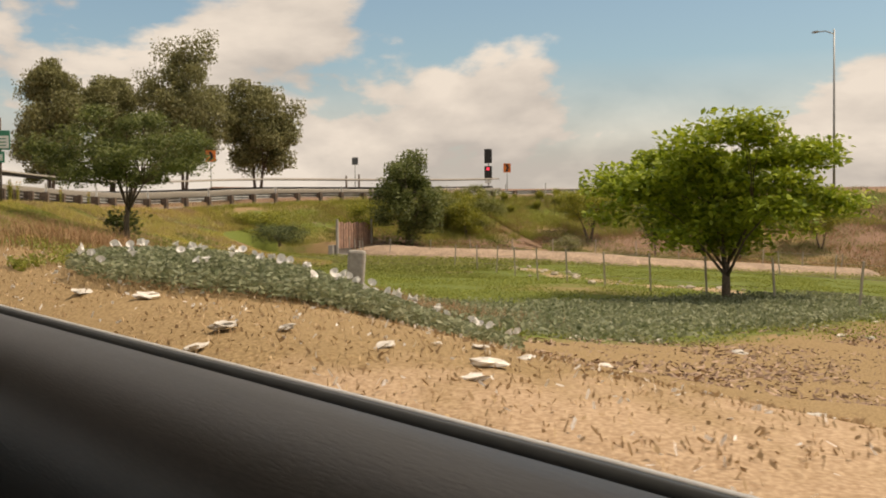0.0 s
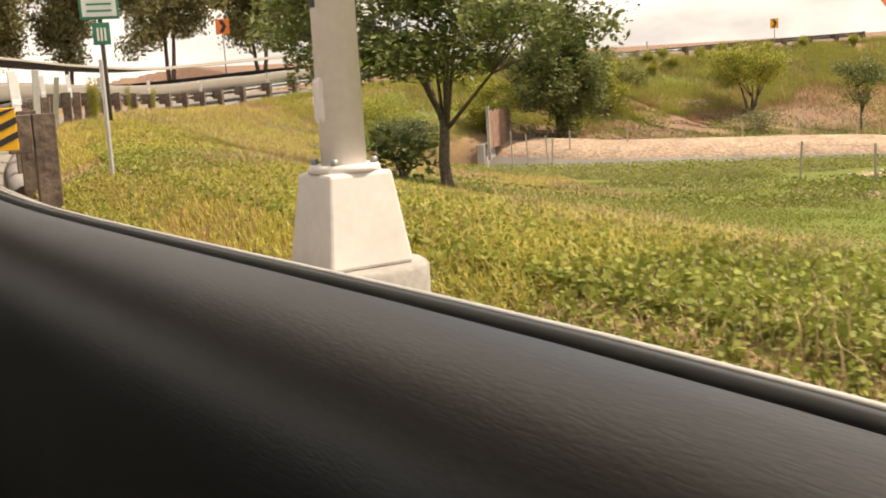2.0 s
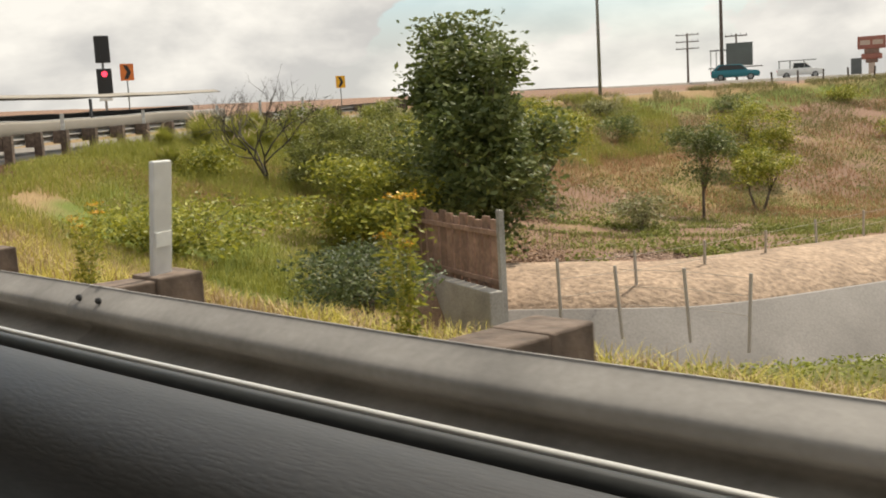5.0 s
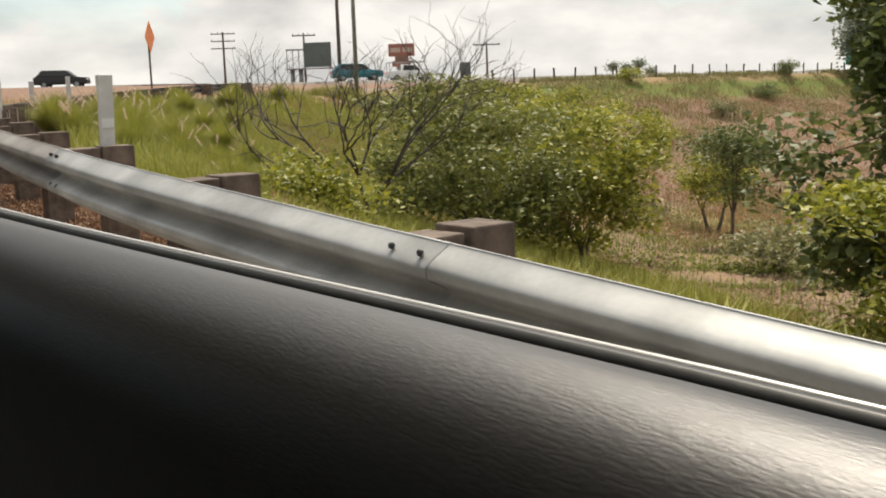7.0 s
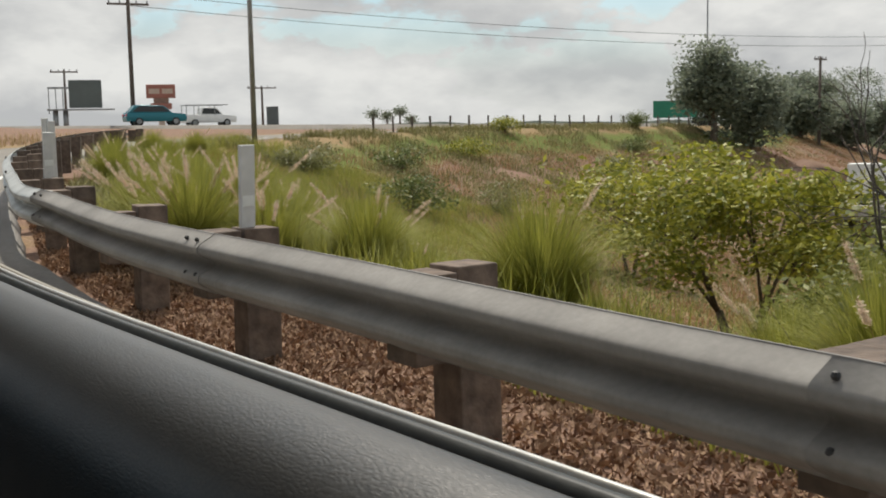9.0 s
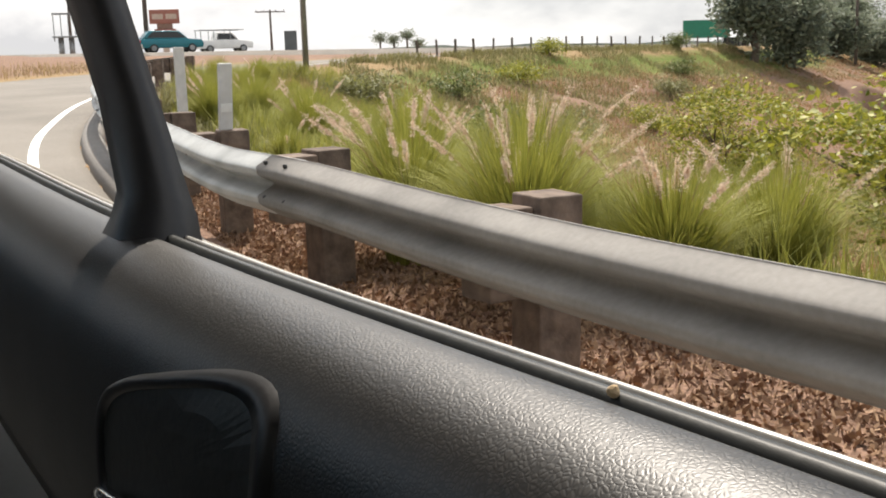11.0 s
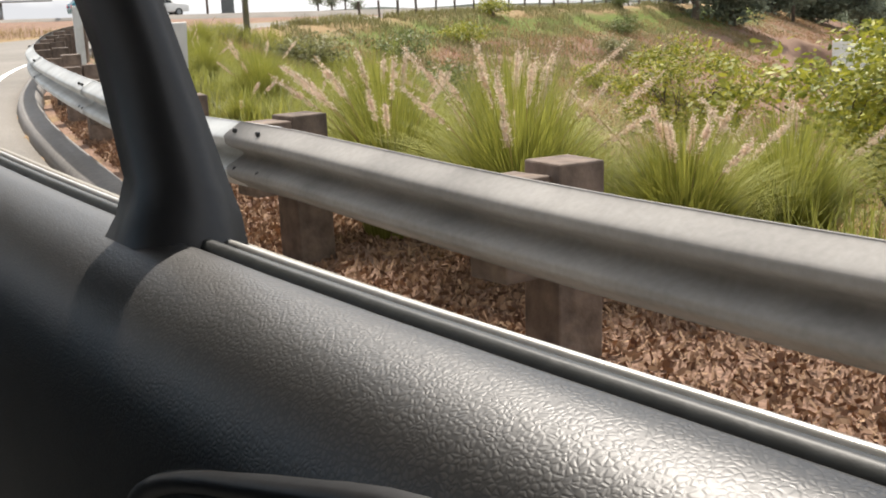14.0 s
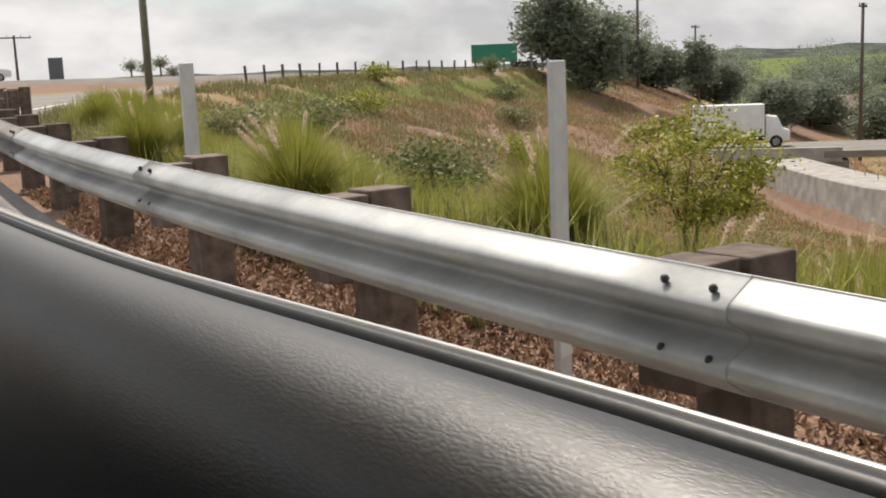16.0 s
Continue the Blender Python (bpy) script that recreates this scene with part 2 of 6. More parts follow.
def leather():
    m = bpy.data.materials.new("grained_leather")
    m.use_nodes = True
    n, l = m.node_tree.nodes, m.node_tree.links
    b = n["Principled BSDF"]
    b.inputs["Base Color"].default_value = (0.1, 0.094, 0.086, 1)
    b.inputs["Roughness"].default_value = 0.46
    b.inputs["Specular IOR Level"].default_value = 0.75
    co = n.new("ShaderNodeTexCoord")
    v = n.new("ShaderNodeTexVoronoi")
    v.feature = "DISTANCE_TO_EDGE"
    v.inputs["Scale"].default_value = 200.0
    ns = n.new("ShaderNodeTexNoise")
    ns.inputs["Scale"].default_value = 40.0
    mixv = n.new("ShaderNodeMix")
    mixv.data_type = "RGBA"
    mixv.inputs["Factor"].default_value = 0.011
    l.new(co.outputs["Object"], ns.inputs["Vector"])
    l.new(co.outputs["Object"], mixv.inputs["A"])
    l.new(ns.outputs["Color"], mixv.inputs["B"])
    l.new(mixv.outputs["Result"], v.inputs["Vector"])
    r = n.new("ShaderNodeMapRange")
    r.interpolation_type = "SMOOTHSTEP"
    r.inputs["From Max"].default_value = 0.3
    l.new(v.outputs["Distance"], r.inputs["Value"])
    # dark creases of the grain, with their shading painted into the base colour
    crease_shade = n.new("ShaderNodeMix")
    crease_shade.data_type = "RGBA"
    crease_shade.inputs["A"].default_value = (0.007, 0.0065, 0.006, 1)
    crease_shade.inputs["B"].default_value = (0.024, 0.022, 0.02, 1)
    l.new(r.outputs[0], crease_shade.inputs["Factor"])
    l.new(crease_shade.outputs["Result"], b.inputs["Base Color"])
    bp = n.new("ShaderNodeBump")
    bp.inputs["Strength"].default_value, bp.inputs["Distance"].default_value = 0.32, 0.0005
    l.new(r.outputs[0], bp.inputs["Height"])
    l.new(bp.outputs[0], b.inputs["Normal"])
    d = n.new("ShaderNodeTexNoise")
    d.inputs["Scale"].default_value = 6.0
    d.inputs["Detail"].default_value = 6.0
    l.new(co.outputs["Object"], d.inputs["Vector"])
    rr = n.new("ShaderNodeMapRange")
    rr.inputs["To Min"].default_value, rr.inputs["To Max"].default_value = 0.4, 0.5
    l.new(d.outputs["Fac"], rr.inputs["Value"])
    l.new(rr.outputs[0], b.inputs["Roughness"])
    return m


def soil():
    """Ground: dry straw and earth, with green, brown and sandy cover where the plan has them."""
    m = bpy.data.materials.new("soil")
    m.use_nodes = True
    n, l = m.node_tree.nodes, m.node_tree.links
    b = n["Principled BSDF"]
    b.inputs["Roughness"].default_value = 0.95
    b.inputs["Specular IOR Level"].default_value = 0.2
    co = n.new("ShaderNodeTexCoord")
    at = n.new("ShaderNodeAttribute")
    at.attribute_name = "cover"
    sep = n.new("ShaderNodeSeparateColor")
    l.new(at.outputs["Color"], sep.inputs[0])

    def noise_tex(s, d=6.0):
        t = n.new("ShaderNodeTexNoise")
        t.inputs["Scale"].default_value, t.inputs["Detail"].default_value = s, d
        l.new(co.outputs["Object"], t.inputs["Vector"])
        return t.outputs["Fac"]

    def two(a, c, fac, lo=0.35, hi=0.65):
        r = n.new("ShaderNodeMapRange")
        r.inputs["From Min"].default_value, r.inputs["From Max"].default_value = lo, hi
        l.new(fac, r.inputs["Value"])
        x = n.new("ShaderNodeMix")
        x.data_type = "RGBA"
        l.new(r.outputs[0], x.inputs["Factor"])
        for key, val in (("A", a), ("B", c)):
            if isinstance(val, tuple):
                x.inputs[key].default_value = (*val, 1)
            else:
                l.new(val, x.inputs[key])
        return x.outputs["Result"]
    fine, mid, big = noise_tex(38.0, 9.0), noise_tex(1.3), noise_tex(0.22)
    straw = two((0.2, 0.135, 0.065), (0.36, 0.26, 0.14), fine)
    green = two((0.07, 0.1, 0.02), (0.18, 0.215, 0.05), fine)
    brown = two((0.15, 0.093, 0.066), (0.31, 0.2, 0.145), fine)
    sand = two((0.33, 0.225, 0.14), (0.5, 0.37, 0.25), fine)

    def jitter(channel):
        a = n.new("ShaderNodeMath")
        a.operation = "ADD"
        l.new(sep.outputs[channel], a.inputs[0])
        s = n.new("ShaderNodeMath")
        s.operation = "MULTIPLY_ADD"
        s.inputs[1].default_value, s.inputs[2].default_value = 0.9, -0.45
        l.new(mid, s.inputs[0])
        l.new(s.outputs[0], a.inputs[1])
        return a.outputs[0]
    c = two(straw, green, jitter("Red"), 0.3, 0.7)
    c = two(c, brown, jitter("Green"), 0.3, 0.7)
    c = two(c, sand, jitter("Blue"), 0.4, 0.6)
    l.new(c, b.inputs["Base Color"])
    bp = n.new("ShaderNodeBump")
    bp.inputs["Strength"].default_value, bp.inputs["Distance"].default_value = 0.7, 0.011
    l.new(fine, bp.inputs["Height"])
    l.new(bp.outputs[0], b.inputs["Normal"])
    return m


M["leather"], M["soil"] = leather(), soil()
M["turf"] = material("turf", (0.13, 0.13, 0.035), 0.95, grain=0.35, scale=9, stain=0.3, stain_scale=1.0, bump=0.6)
M["gravel"] = material("sandy_gravel", (0.36, 0.265, 0.19), 0.95, grain=0.35, scale=7, stain=0.25, stain_scale=1.2, bump=0.9)


# ---- small builders ----
def mesh_of(name, verts, faces, mat, smooth=False):
    me = bpy.data.meshes.new(name)
    me.from_pydata([tuple(v) for v in verts], [], faces)
    if smooth:
        me.polygons.foreach_set("use_smooth", [True] * len(me.polygons))
    me.materials.append(mat)
    me.update()
    return me


def part(name, bm, mat, parent=None, label="", smooth=False):
    """A bmesh, or a finished mesh, as one object under its thing."""
    if isinstance(bm, bmesh.types.BMesh):
        me = bpy.data.meshes.new(name)
        bm.to_mesh(me)
        bm.free()
        me.materials.append(mat)
        if smooth:
            me.polygons.foreach_set("use_smooth", [True] * len(me.polygons))
    else:
        me = bm
    ob = new(name, me)
    ob.parent = parent
    return tagged(ob, label)


def thing(name, label, category, at=(0, 0, 0), turn=0.0, group="", kind=""):
    ob = new(name)
    ob.matrix_world = pose(*at, 0, 0, turn)
    return tagged(ob, label, category, group, kind)


def box(bm, x0, x1, y0, y1, z0, z1, bevel=0.0, m=None):
    r = bmesh.ops.create_cube(bm, size=1.0)
    vs = r["verts"]
    for v in vs:
        v.co = Vector(((x0 + x1) / 2 + v.co.x * (x1 - x0), (y0 + y1) / 2 + v.co.y * (y1 - y0), (z0 + z1) / 2 + v.co.z * (z1 - z0)))
    if bevel:
        es = list({e for v in vs for e in v.link_edges})
        r2 = bmesh.ops.bevel(bm, geom=es, offset=bevel, segments=2, affect="EDGES", profile=0.5)
        vs = list({v for f in r2["faces"] for v in f.verts} | {v for v in vs if v.is_valid})
    if m is not None:
        bmesh.ops.transform(bm, matrix=m, verts=[v for v in vs if v.is_valid])
    return bm


def boxed(*a, **k):
    return box(bmesh.new(), *a, **k)


def tube(points, radii, sides=8, cap=True):
    """Verts and faces of a tapered tube along points."""
    verts, faces = [], []
    pts = [Vector(p) for p in points]
    for i, p in enumerate(pts):
        d = (pts[min(i + 1, len(pts) - 1)] - pts[max(i - 1, 0)]).normalized()
        a = d.orthogonal().normalized() if i == 0 else (a - d * a.dot(d)).normalized()
        b = d.cross(a)
        for k in range(sides):
            w = 2 * math.pi * k / sides
            verts.append(p + (a * math.cos(w) + b * math.sin(w)) * radii[i])
    for i in range(len(pts) - 1):
        for k in range(sides):
            k2 = (k + 1) % sides
            faces.append((i * sides + k, i * sides + k2, (i + 1) * sides + k2, (i + 1) * sides + k))
    if cap:
        faces.append(tuple(range(sides))[::-1])
        faces.append(tuple((len(pts) - 1) * sides + k for k in range(sides)))
    return verts, faces


def tube_mesh(name, points, radii, mat, sides=8):
    v, f = tube(points, radii, sides)
    return mesh_of(name, v, f, mat, True)


def sweep(line, profile, closed=False):
    """A profile of (right, up) swept along a line of (point, right vector)."""
    verts, faces, n = [], [], len(profile)
    for p, r in line:
        for u, h in profile:
            verts.append((p[0] + r[0] * u, p[1] + r[1] * u, p[2] + h))
    for i in range(len(line) - 1):
        for k in range(n if closed else n - 1):
            k2 = (k + 1) % n
            faces.append((i * n + k, i * n + k2, (i + 1) * n + k2, (i + 1) * n + k))
    if closed:
        faces.append(tuple(range(n)))
        faces.append(tuple((len(line) - 1) * n + k for k in range(n))[::-1])
    return verts, faces


def spline(points, per=24):
    """Catmull-Rom through points."""
    p = np.array(points, float)
    p = np.vstack([2 * p[0] - p[1], p, 2 * p[-1] - p[-2]])
    out = []
    for i in range(1, len(p) - 2):
        for s in np.linspace(0, 1, per, endpoint=False):
            a, b, c, d = p[i - 1], p[i], p[i + 1], p[i + 2]
            out.append(0.5 * (2 * b + (c - a) * s + (2 * a - 5 * b + 4 * c - d) * s ** 2 + (3 * b - a - 3 * c + d) * s ** 3))
    out.append(p[-2])
    return np.array(out)


# ---- plan: the ramp's driving line and the ground round it ----
RAMP = spline([
    (126, 38.5, -4.4), (104, 21.3, -3.9), (81.81, 3.91, -2.81), (76.93, 0.23, -2.5), (71.88, -3.11, -2.15), (67.14, -6.22, -1.77),
    (62.39, -8.95, -1.51), (57.64, -11.21, -1.35), (52.67, -13.16, -1.22), (47.49, -14.65, -1.07), (42.75, -15.61, -0.92), (37.87, -16.35, -0.73),
    (36.01, -16.48, -0.63), (30.71, -16.69, -0.54), (24.92, -16.16, -0.59), (18.29, -14.73, -0.63), (13.86, -13.02, -0.48), (8.88, -9.7, -0.17),
    (6.1, -7.33, -0.02), (4.03, -5.21, 0.05), (2.36, -3.27, 0.1), (1.17, -1.64, 0.12), (0.1, -0.1, 0.15), (-0.82, 1.19, 0.17),
    (-1.63, 2.5, 0.18), (-2.61, 4.13, 0.24), (-3.83, 6.5, 0.28), (-7.2, 15.5, 0.52), (-9.3, 27, 0.82), (-8.2, 42, 1.1),
    (-3, 56, 1.3), (5, 69, 1.4), (15, 84, 1.35), (26, 101, 1.3), (46, 138, 1.2),
])
_d = np.gradient(RAMP[:, :2], axis=0)
_d /= np.linalg.norm(_d, axis=1)[:, None]
RIGHT = np.stack([_d[:, 1], -_d[:, 0]], 1)
ALONG = np.concatenate([[0], np.cumsum(np.linalg.norm(np.diff(RAMP[:, :2], axis=0), axis=1))])


def at_along(s, u=0.0, h=0.0):
    """A place u metres right of the driving line, s metres along it, h above the road."""
    p = [np.interp(s, ALONG, RAMP[:, k]) for k in range(3)]
    r = [np.interp(s, ALONG, RIGHT[:, k]) for k in range(2)]
    return Vector((p[0] + r[0] * u, p[1] + r[1] * u, p[2] + h)), Vector((r[0], r[1], 0)).normalized()


def along_of(x, y):
    i = np.hypot(RAMP[:, 0] - x, RAMP[:, 1] - y).argmin()
    return ALONG[i]


def smooth(v):
    v = np.clip(v, 0, 1)
    return v * v * (3 - 2 * v)


FREEWAY = spline([(-600, -90, 3.5), (-104, 52, 2.6), (-33, 80, 2.2), (8, 101, 1.7), (34, 140, 1.4), (90, 300, 1.0), (200, 700, 0)], 20)


def nearest(line, x, y):
    x, y = np.atleast_1d(x), np.atleast_1d(y)
    best, idx = np.full(x.shape, 1e9), np.zeros(x.shape, int)
    for i in range(len(line)):
        d = np.hypot(x - line[i, 0], y - line[i, 1])
        m = d < best
        best[m], idx[m] = d[m], i
    return best, idx


def ground_height(x, y):
    """Height of the ground, and the place right of the ramp and along it."""
    x, y = np.atleast_1d(np.asarray(x, float)), np.atleast_1d(np.asarray(y, float))
    d, i = nearest(RAMP, x, y)
    u = (x - RAMP[i, 0]) * RIGHT[i, 0] + (y - RAMP[i, 1]) * RIGHT[i, 1]
    side = np.where(u > 0, d, -d)
    zr = RAMP[i, 2]
    verge = 0.32 * smooth((side - 1.9) / 1.2) * smooth((112 - ALONG[i]) / 14)
    steep = 0.22 + 0.08 * smooth((52 - RAMP[i, 0]) / 25) + 0.1 * smooth((y - 58) / 20)
    floor = -3.5 - 0.072 * np.clip(y - 14, 0, 70)
    drop = np.clip(side - 3.2, 0, None)
    zr = zr + verge
    g = zr - steep * drop * smooth(drop / 3)
    k = 0.5
    g = np.where(side > 3, np.logaddexp(g / k, floor / k) * k, zr)
    g = np.where(side > 3, np.minimum(g, zr + 0.02), g)
    # left of the ramp the land climbs a little to the freeway
    fd, fi = nearest(FREEWAY, x, y)
    left = smooth((-side - 5) / 25)
    target = np.where(fd < 90, FREEWAY[fi, 2] - 0.15, 1.0)
    g = np.where(side < 0, g * (1 - left) + target * left, g)
    # beyond the freeway
    far = smooth((np.hypot(x - 25, y - 25) - 200) / 400)
    g = g * (1 - far) + 0.5 * far
    # the road's bed lies under its surface
    g = np.where((side > -5.5) & (side < 2.0), g - 0.08, g)
    return g, side, ALONG[i]


def gz(x, y):
    return float(ground_height(x, y)[0][0])


def rough_noise(x, y, s):
    return np.array([noise.noise(Vector((a * s, b * s, 3.1))) for a, b in zip(x.ravel(), y.ravel())]).reshape(x.shape)


def build_ground():
    def axis(lo, hi, step):
        mid = np.arange(lo, hi + 0.01, step)
        out = [step]
        while sum(out) < 3500:
            out.append(out[-1] * 1.35)
        o = np.cumsum(out)
        return np.concatenate([lo - o[::-1], mid, hi + o])
    xs, ys = axis(-22, 96, 0.7), axis(-26, 100, 0.7)
    X, Y = np.meshgrid(xs, ys)
    Z, side, s = ground_height(X.ravel(), Y.ravel())
    Z, side, s = Z.reshape(X.shape), side.reshape(X.shape), s.reshape(X.shape)
    near = (X > -30) & (X < 110) & (Y > -35) & (Y < 110)
    bump = np.zeros(X.shape)
    bump[near] = rough_noise(X[near], Y[near], 0.55) * 0.10 + rough_noise(X[near], Y[near], 1.9) * 0.035
    Z += bump * smooth((side - 3.2) / 3)
    # bed of the concrete channel
    cd, ci = nearest(CHANNEL, X.ravel(), Y.ravel())
    cd, ci = cd.reshape(X.shape), ci.reshape(X.shape)
    bed = CHANNEL[ci, 2] - 0.25
    cut = smooth((4.0 - cd) / 1.4)
    Z = np.where(Z > bed, Z * (1 - cut) + bed * cut, Z)
    H, Wd = X.shape
    v = np.stack([X.ravel(), Y.ravel(), Z.ravel()], 1)
    idx = np.arange(H * Wd).reshape(H, Wd)
    f = np.stack([idx[:-1, :-1], idx[:-1, 1:], idx[1:, 1:], idx[1:, :-1]], -1).reshape(-1, 4)
    me = bpy.data.meshes.new("ground")
    me.vertices.add(len(v))
    me.vertices.foreach_set("co", v.ravel())
    me.loops.add(f.size)
    me.loops.foreach_set("vertex_index", f.ravel())
    me.polygons.add(len(f))
    me.polygons.foreach_set("loop_start", np.arange(0, f.size, 4))
    me.polygons.foreach_set("loop_total", np.full(len(f), 4))
    me.polygons.foreach_set("use_smooth", np.ones(len(f), bool))
    me.update()
    # cover: red green plants, green brown earth, blue sand
    big = rough_noise(np.clip(X, -200, 200), np.clip(Y, -200, 200), 0.13)
    early = smooth((X - 25) / 8)
    lawn = smooth((side - 2.2) / 2) * smooth((46 - side) / 8) * early * smooth((62 - Y) / 10) * (0.95 + 0.4 * big) * (1 - smooth((X + Y - 72.0 + 3.0 * big) / 2.5) * smooth((Y - 4.5) / 1.5) * smooth((19 - Y - 4.0 * big) / 5)) * (1 - smooth((X - 68) / 3) * smooth((10 - side) / 2))
    lawn = np.maximum(lawn, 0.95 * smooth((side - 4.0) / 2) * smooth((12 - side) / 5) * smooth((42 - X) / 6) * smooth((Y + 20) / 6))
    slope = smooth((side - 9) / 3.5) * smooth((26 - X) / 8) * smooth((X + 12) / 6) * smooth((25 - Y) / 6)
    brown = slope * (0.72 + 0.6 * big)
    brown = np.maximum(brown, smooth((side - 6.0) / 3.5) * smooth((34 - side) / 8) * smooth((Y - 26) / 8) * smooth((135 - Y) / 8) * (0.8 + 0.6 * big))
    ridge = smooth((side - 3) / 3) * smooth((32 - side) / 8) * smooth((Y - 20) / 8) * (1 - 0.7 * smooth((Y - 80) / 10)) * (0.6 + 0.8 * big) + 0.9 * smooth((np.hypot(X - 25, Y - 25) - 90) / 40) * smooth((X - 20) / 20)
    green = np.clip(np.maximum(lawn + 0.35 * big, ridge), 0, 1)
    sd, _ = nearest(SANDY, X.ravel(), Y.ravel())
    sand = 0.8 * smooth((0.9 - sd.reshape(X.shape)) / 0.7)
    west = smooth((CHANNEL[ci, 0] - X) / 2)
    sand = np.maximum(sand, smooth((6.2 - cd) / 0.8) * 0.9 * smooth((Y + 2.0) / 3) * smooth((24 - Y) / 6) * west)
    verge = smooth((side - 1.8) / 0.5) * smooth((4.6 - side) / 1.4) * smooth((X - 70) / 4)
    sand = np.maximum(sand, verge * (0.3 + 0.55 * smooth((X - 74) / 6)))
    sand = np.maximum(sand, smooth((side - 1.8) / 0.5) * smooth((11.0 - side) / 2.0) * smooth((X - 74.5) / 2.5) * 0.62)
    mulch = smooth((side - 1.9) / 0.3) * smooth((3.9 - side) / 0.8) * smooth((16 - X) / 6)
    brown = np.maximum(brown, mulch)
    brown = np.maximum(brown, 0.75 * smooth((-side - 5) / 4))
    col = np.stack([green.ravel(), np.clip(brown, 0, 1).ravel(), sand.ravel(), np.ones(green.size)], 1)
    a = me.color_attributes.new("cover", "FLOAT_COLOR", "POINT")
    a.data.foreach_set("color", col.ravel().astype(np.float32))
    me.materials.append(M["soil"])
    ob = new("ground", me)
    tagged(ob, "uneven ground of dry straw, green weeds, brown earth and sand", "ground", kind="structure")
    return ob


CHANNEL = spline([(20.5, -3.0, -4.4), (24.2, 0.2, -4.5), (26.2, 5, -4.6), (27.3, 10, -4.75), (28.3, 16, -5.1), (27.2, 28, -5.8), (26.0, 44, -6.9), (28.7, 58.5, -8.4), (34.5, 80, -8.8), (38.5, 90, -9.0)], 14)
SANDY = spline([(33, 7.4, 0), (36, 8.6, 0), (44, 9.6, 0), (56, 14.6, 0), (75, 24, 0)], 16)
build_ground()


def build_road():
    n = int(ALONG[-1] / 1.0)
    line = []
    for k in range(n + 1):
        p, r = at_along(k * ALONG[-1] / n)
        line.append((p, r))
    v, f = sweep(line, [(-5.4, -0.05), (-5.3, 0.0), (1.7, 0.0), (1.85, -0.02), (1.9, -0.1)])
    tagged(new("road", mesh_of("road", v, f, M["pale_asphalt"], True)), "worn pale asphalt of the curving ramp", "road", kind="structure")
    lo, hi = along_of(50.5, -14), along_of(-9, 30)
    line = [at_along(s) for s in np.arange(lo, hi, 0.8)]
    v, f = sweep(line, [(1.86, -0.05), (1.9, 0.09), (1.98, 0.13), (2.1, 0.13), (2.22, -0.06)], True)
    tagged(new("kerb", mesh_of("kerb", v, f, M["channel"], True)), "low grey asphalt dike along the ramp's edge", "kerb", kind="structure")
    v, f = sweep([at_along(s, 0, 0.004) for s in np.arange(along_of(125, 36), along_of(60, 105), 1.0)], [(1.25, 0), (1.37, 0)])
    tagged(new("edge_line", mesh_of("edge_line", v, f, M["sign_white"])), "worn white edge line painted on asphalt", "road marking", kind="structure")
    line = []
    for k in range(len(FREEWAY)):
        p = FREEWAY[k]
        d = FREEWAY[min(k + 1, len(FREEWAY) - 1)] - FREEWAY[max(k - 1, 0)]
        d = d / np.linalg.norm(d[:2])
        line.append((p, (d[1], -d[0])))
    v, f = sweep(line, [(-26, -0.4), (-25, 0.05), (7, 0.05), (8, -0.5)])
    tagged(new("freeway", mesh_of("freeway", v, f, M["pale_asphalt"], True)), "wide pale freeway carriageway on its embankment", "road", kind="structure")


build_road()


# ---- guard rail ----
W_BEAM = [(-0.045, -0.156), (-0.035, -0.145), (0.04, -0.1), (0.05, -0.075), (0.04, -0.05), (-0.03, -0.014), (-0.03, 0.014), (0.04, 0.05), (0.05, 0.075), (0.04, 0.1), (-0.035, 0.145), (-0.045, 0.156)]
W_BEAM = [(float(a), float(b)) for a, b in spline(W_BEAM, 4)]
RAIL_FROM = along_of(52.6, -13.2)
RAIL_TO = along_of(-9.3, 30)


def rail_at(s, h=0.0, out=0.0):
    """A place on the beam's middle line."""
    u = float(np.interp(s, [91, 108, 130, 136, 142, 146, 158, 175], [1.72, 1.9, 1.84, 2.15, 2.3, 2.22, 2.1, 2.1]))
    rise = float(np.interp(s, [91, 112], [0.25, 0.0]))
    return at_along(s, u + out, h + rise)


_s = np.arange(RAIL_FROM, RAIL_TO, 0.05)
_p = np.array([rail_at(v)[0][:2] for v in _s])
_l = np.concatenate([[0], np.cumsum(np.linalg.norm(np.diff(_p, axis=0), axis=1))])
PITCH = 1.921
KEY_POST = float(np.interp(152.35, _s, _l))


def post_s(k):
    """Where post k stands along the drive; post 5 is the one beside the stop."""
    return float(np.interp(KEY_POST + (k - 5) * PITCH, _l, _s))


def fixed(name, bm, mat):
    me = bpy.data.meshes.new(name)
    bm.to_mesh(me)
    bm.free()
    me.materials.append(mat)
    return me


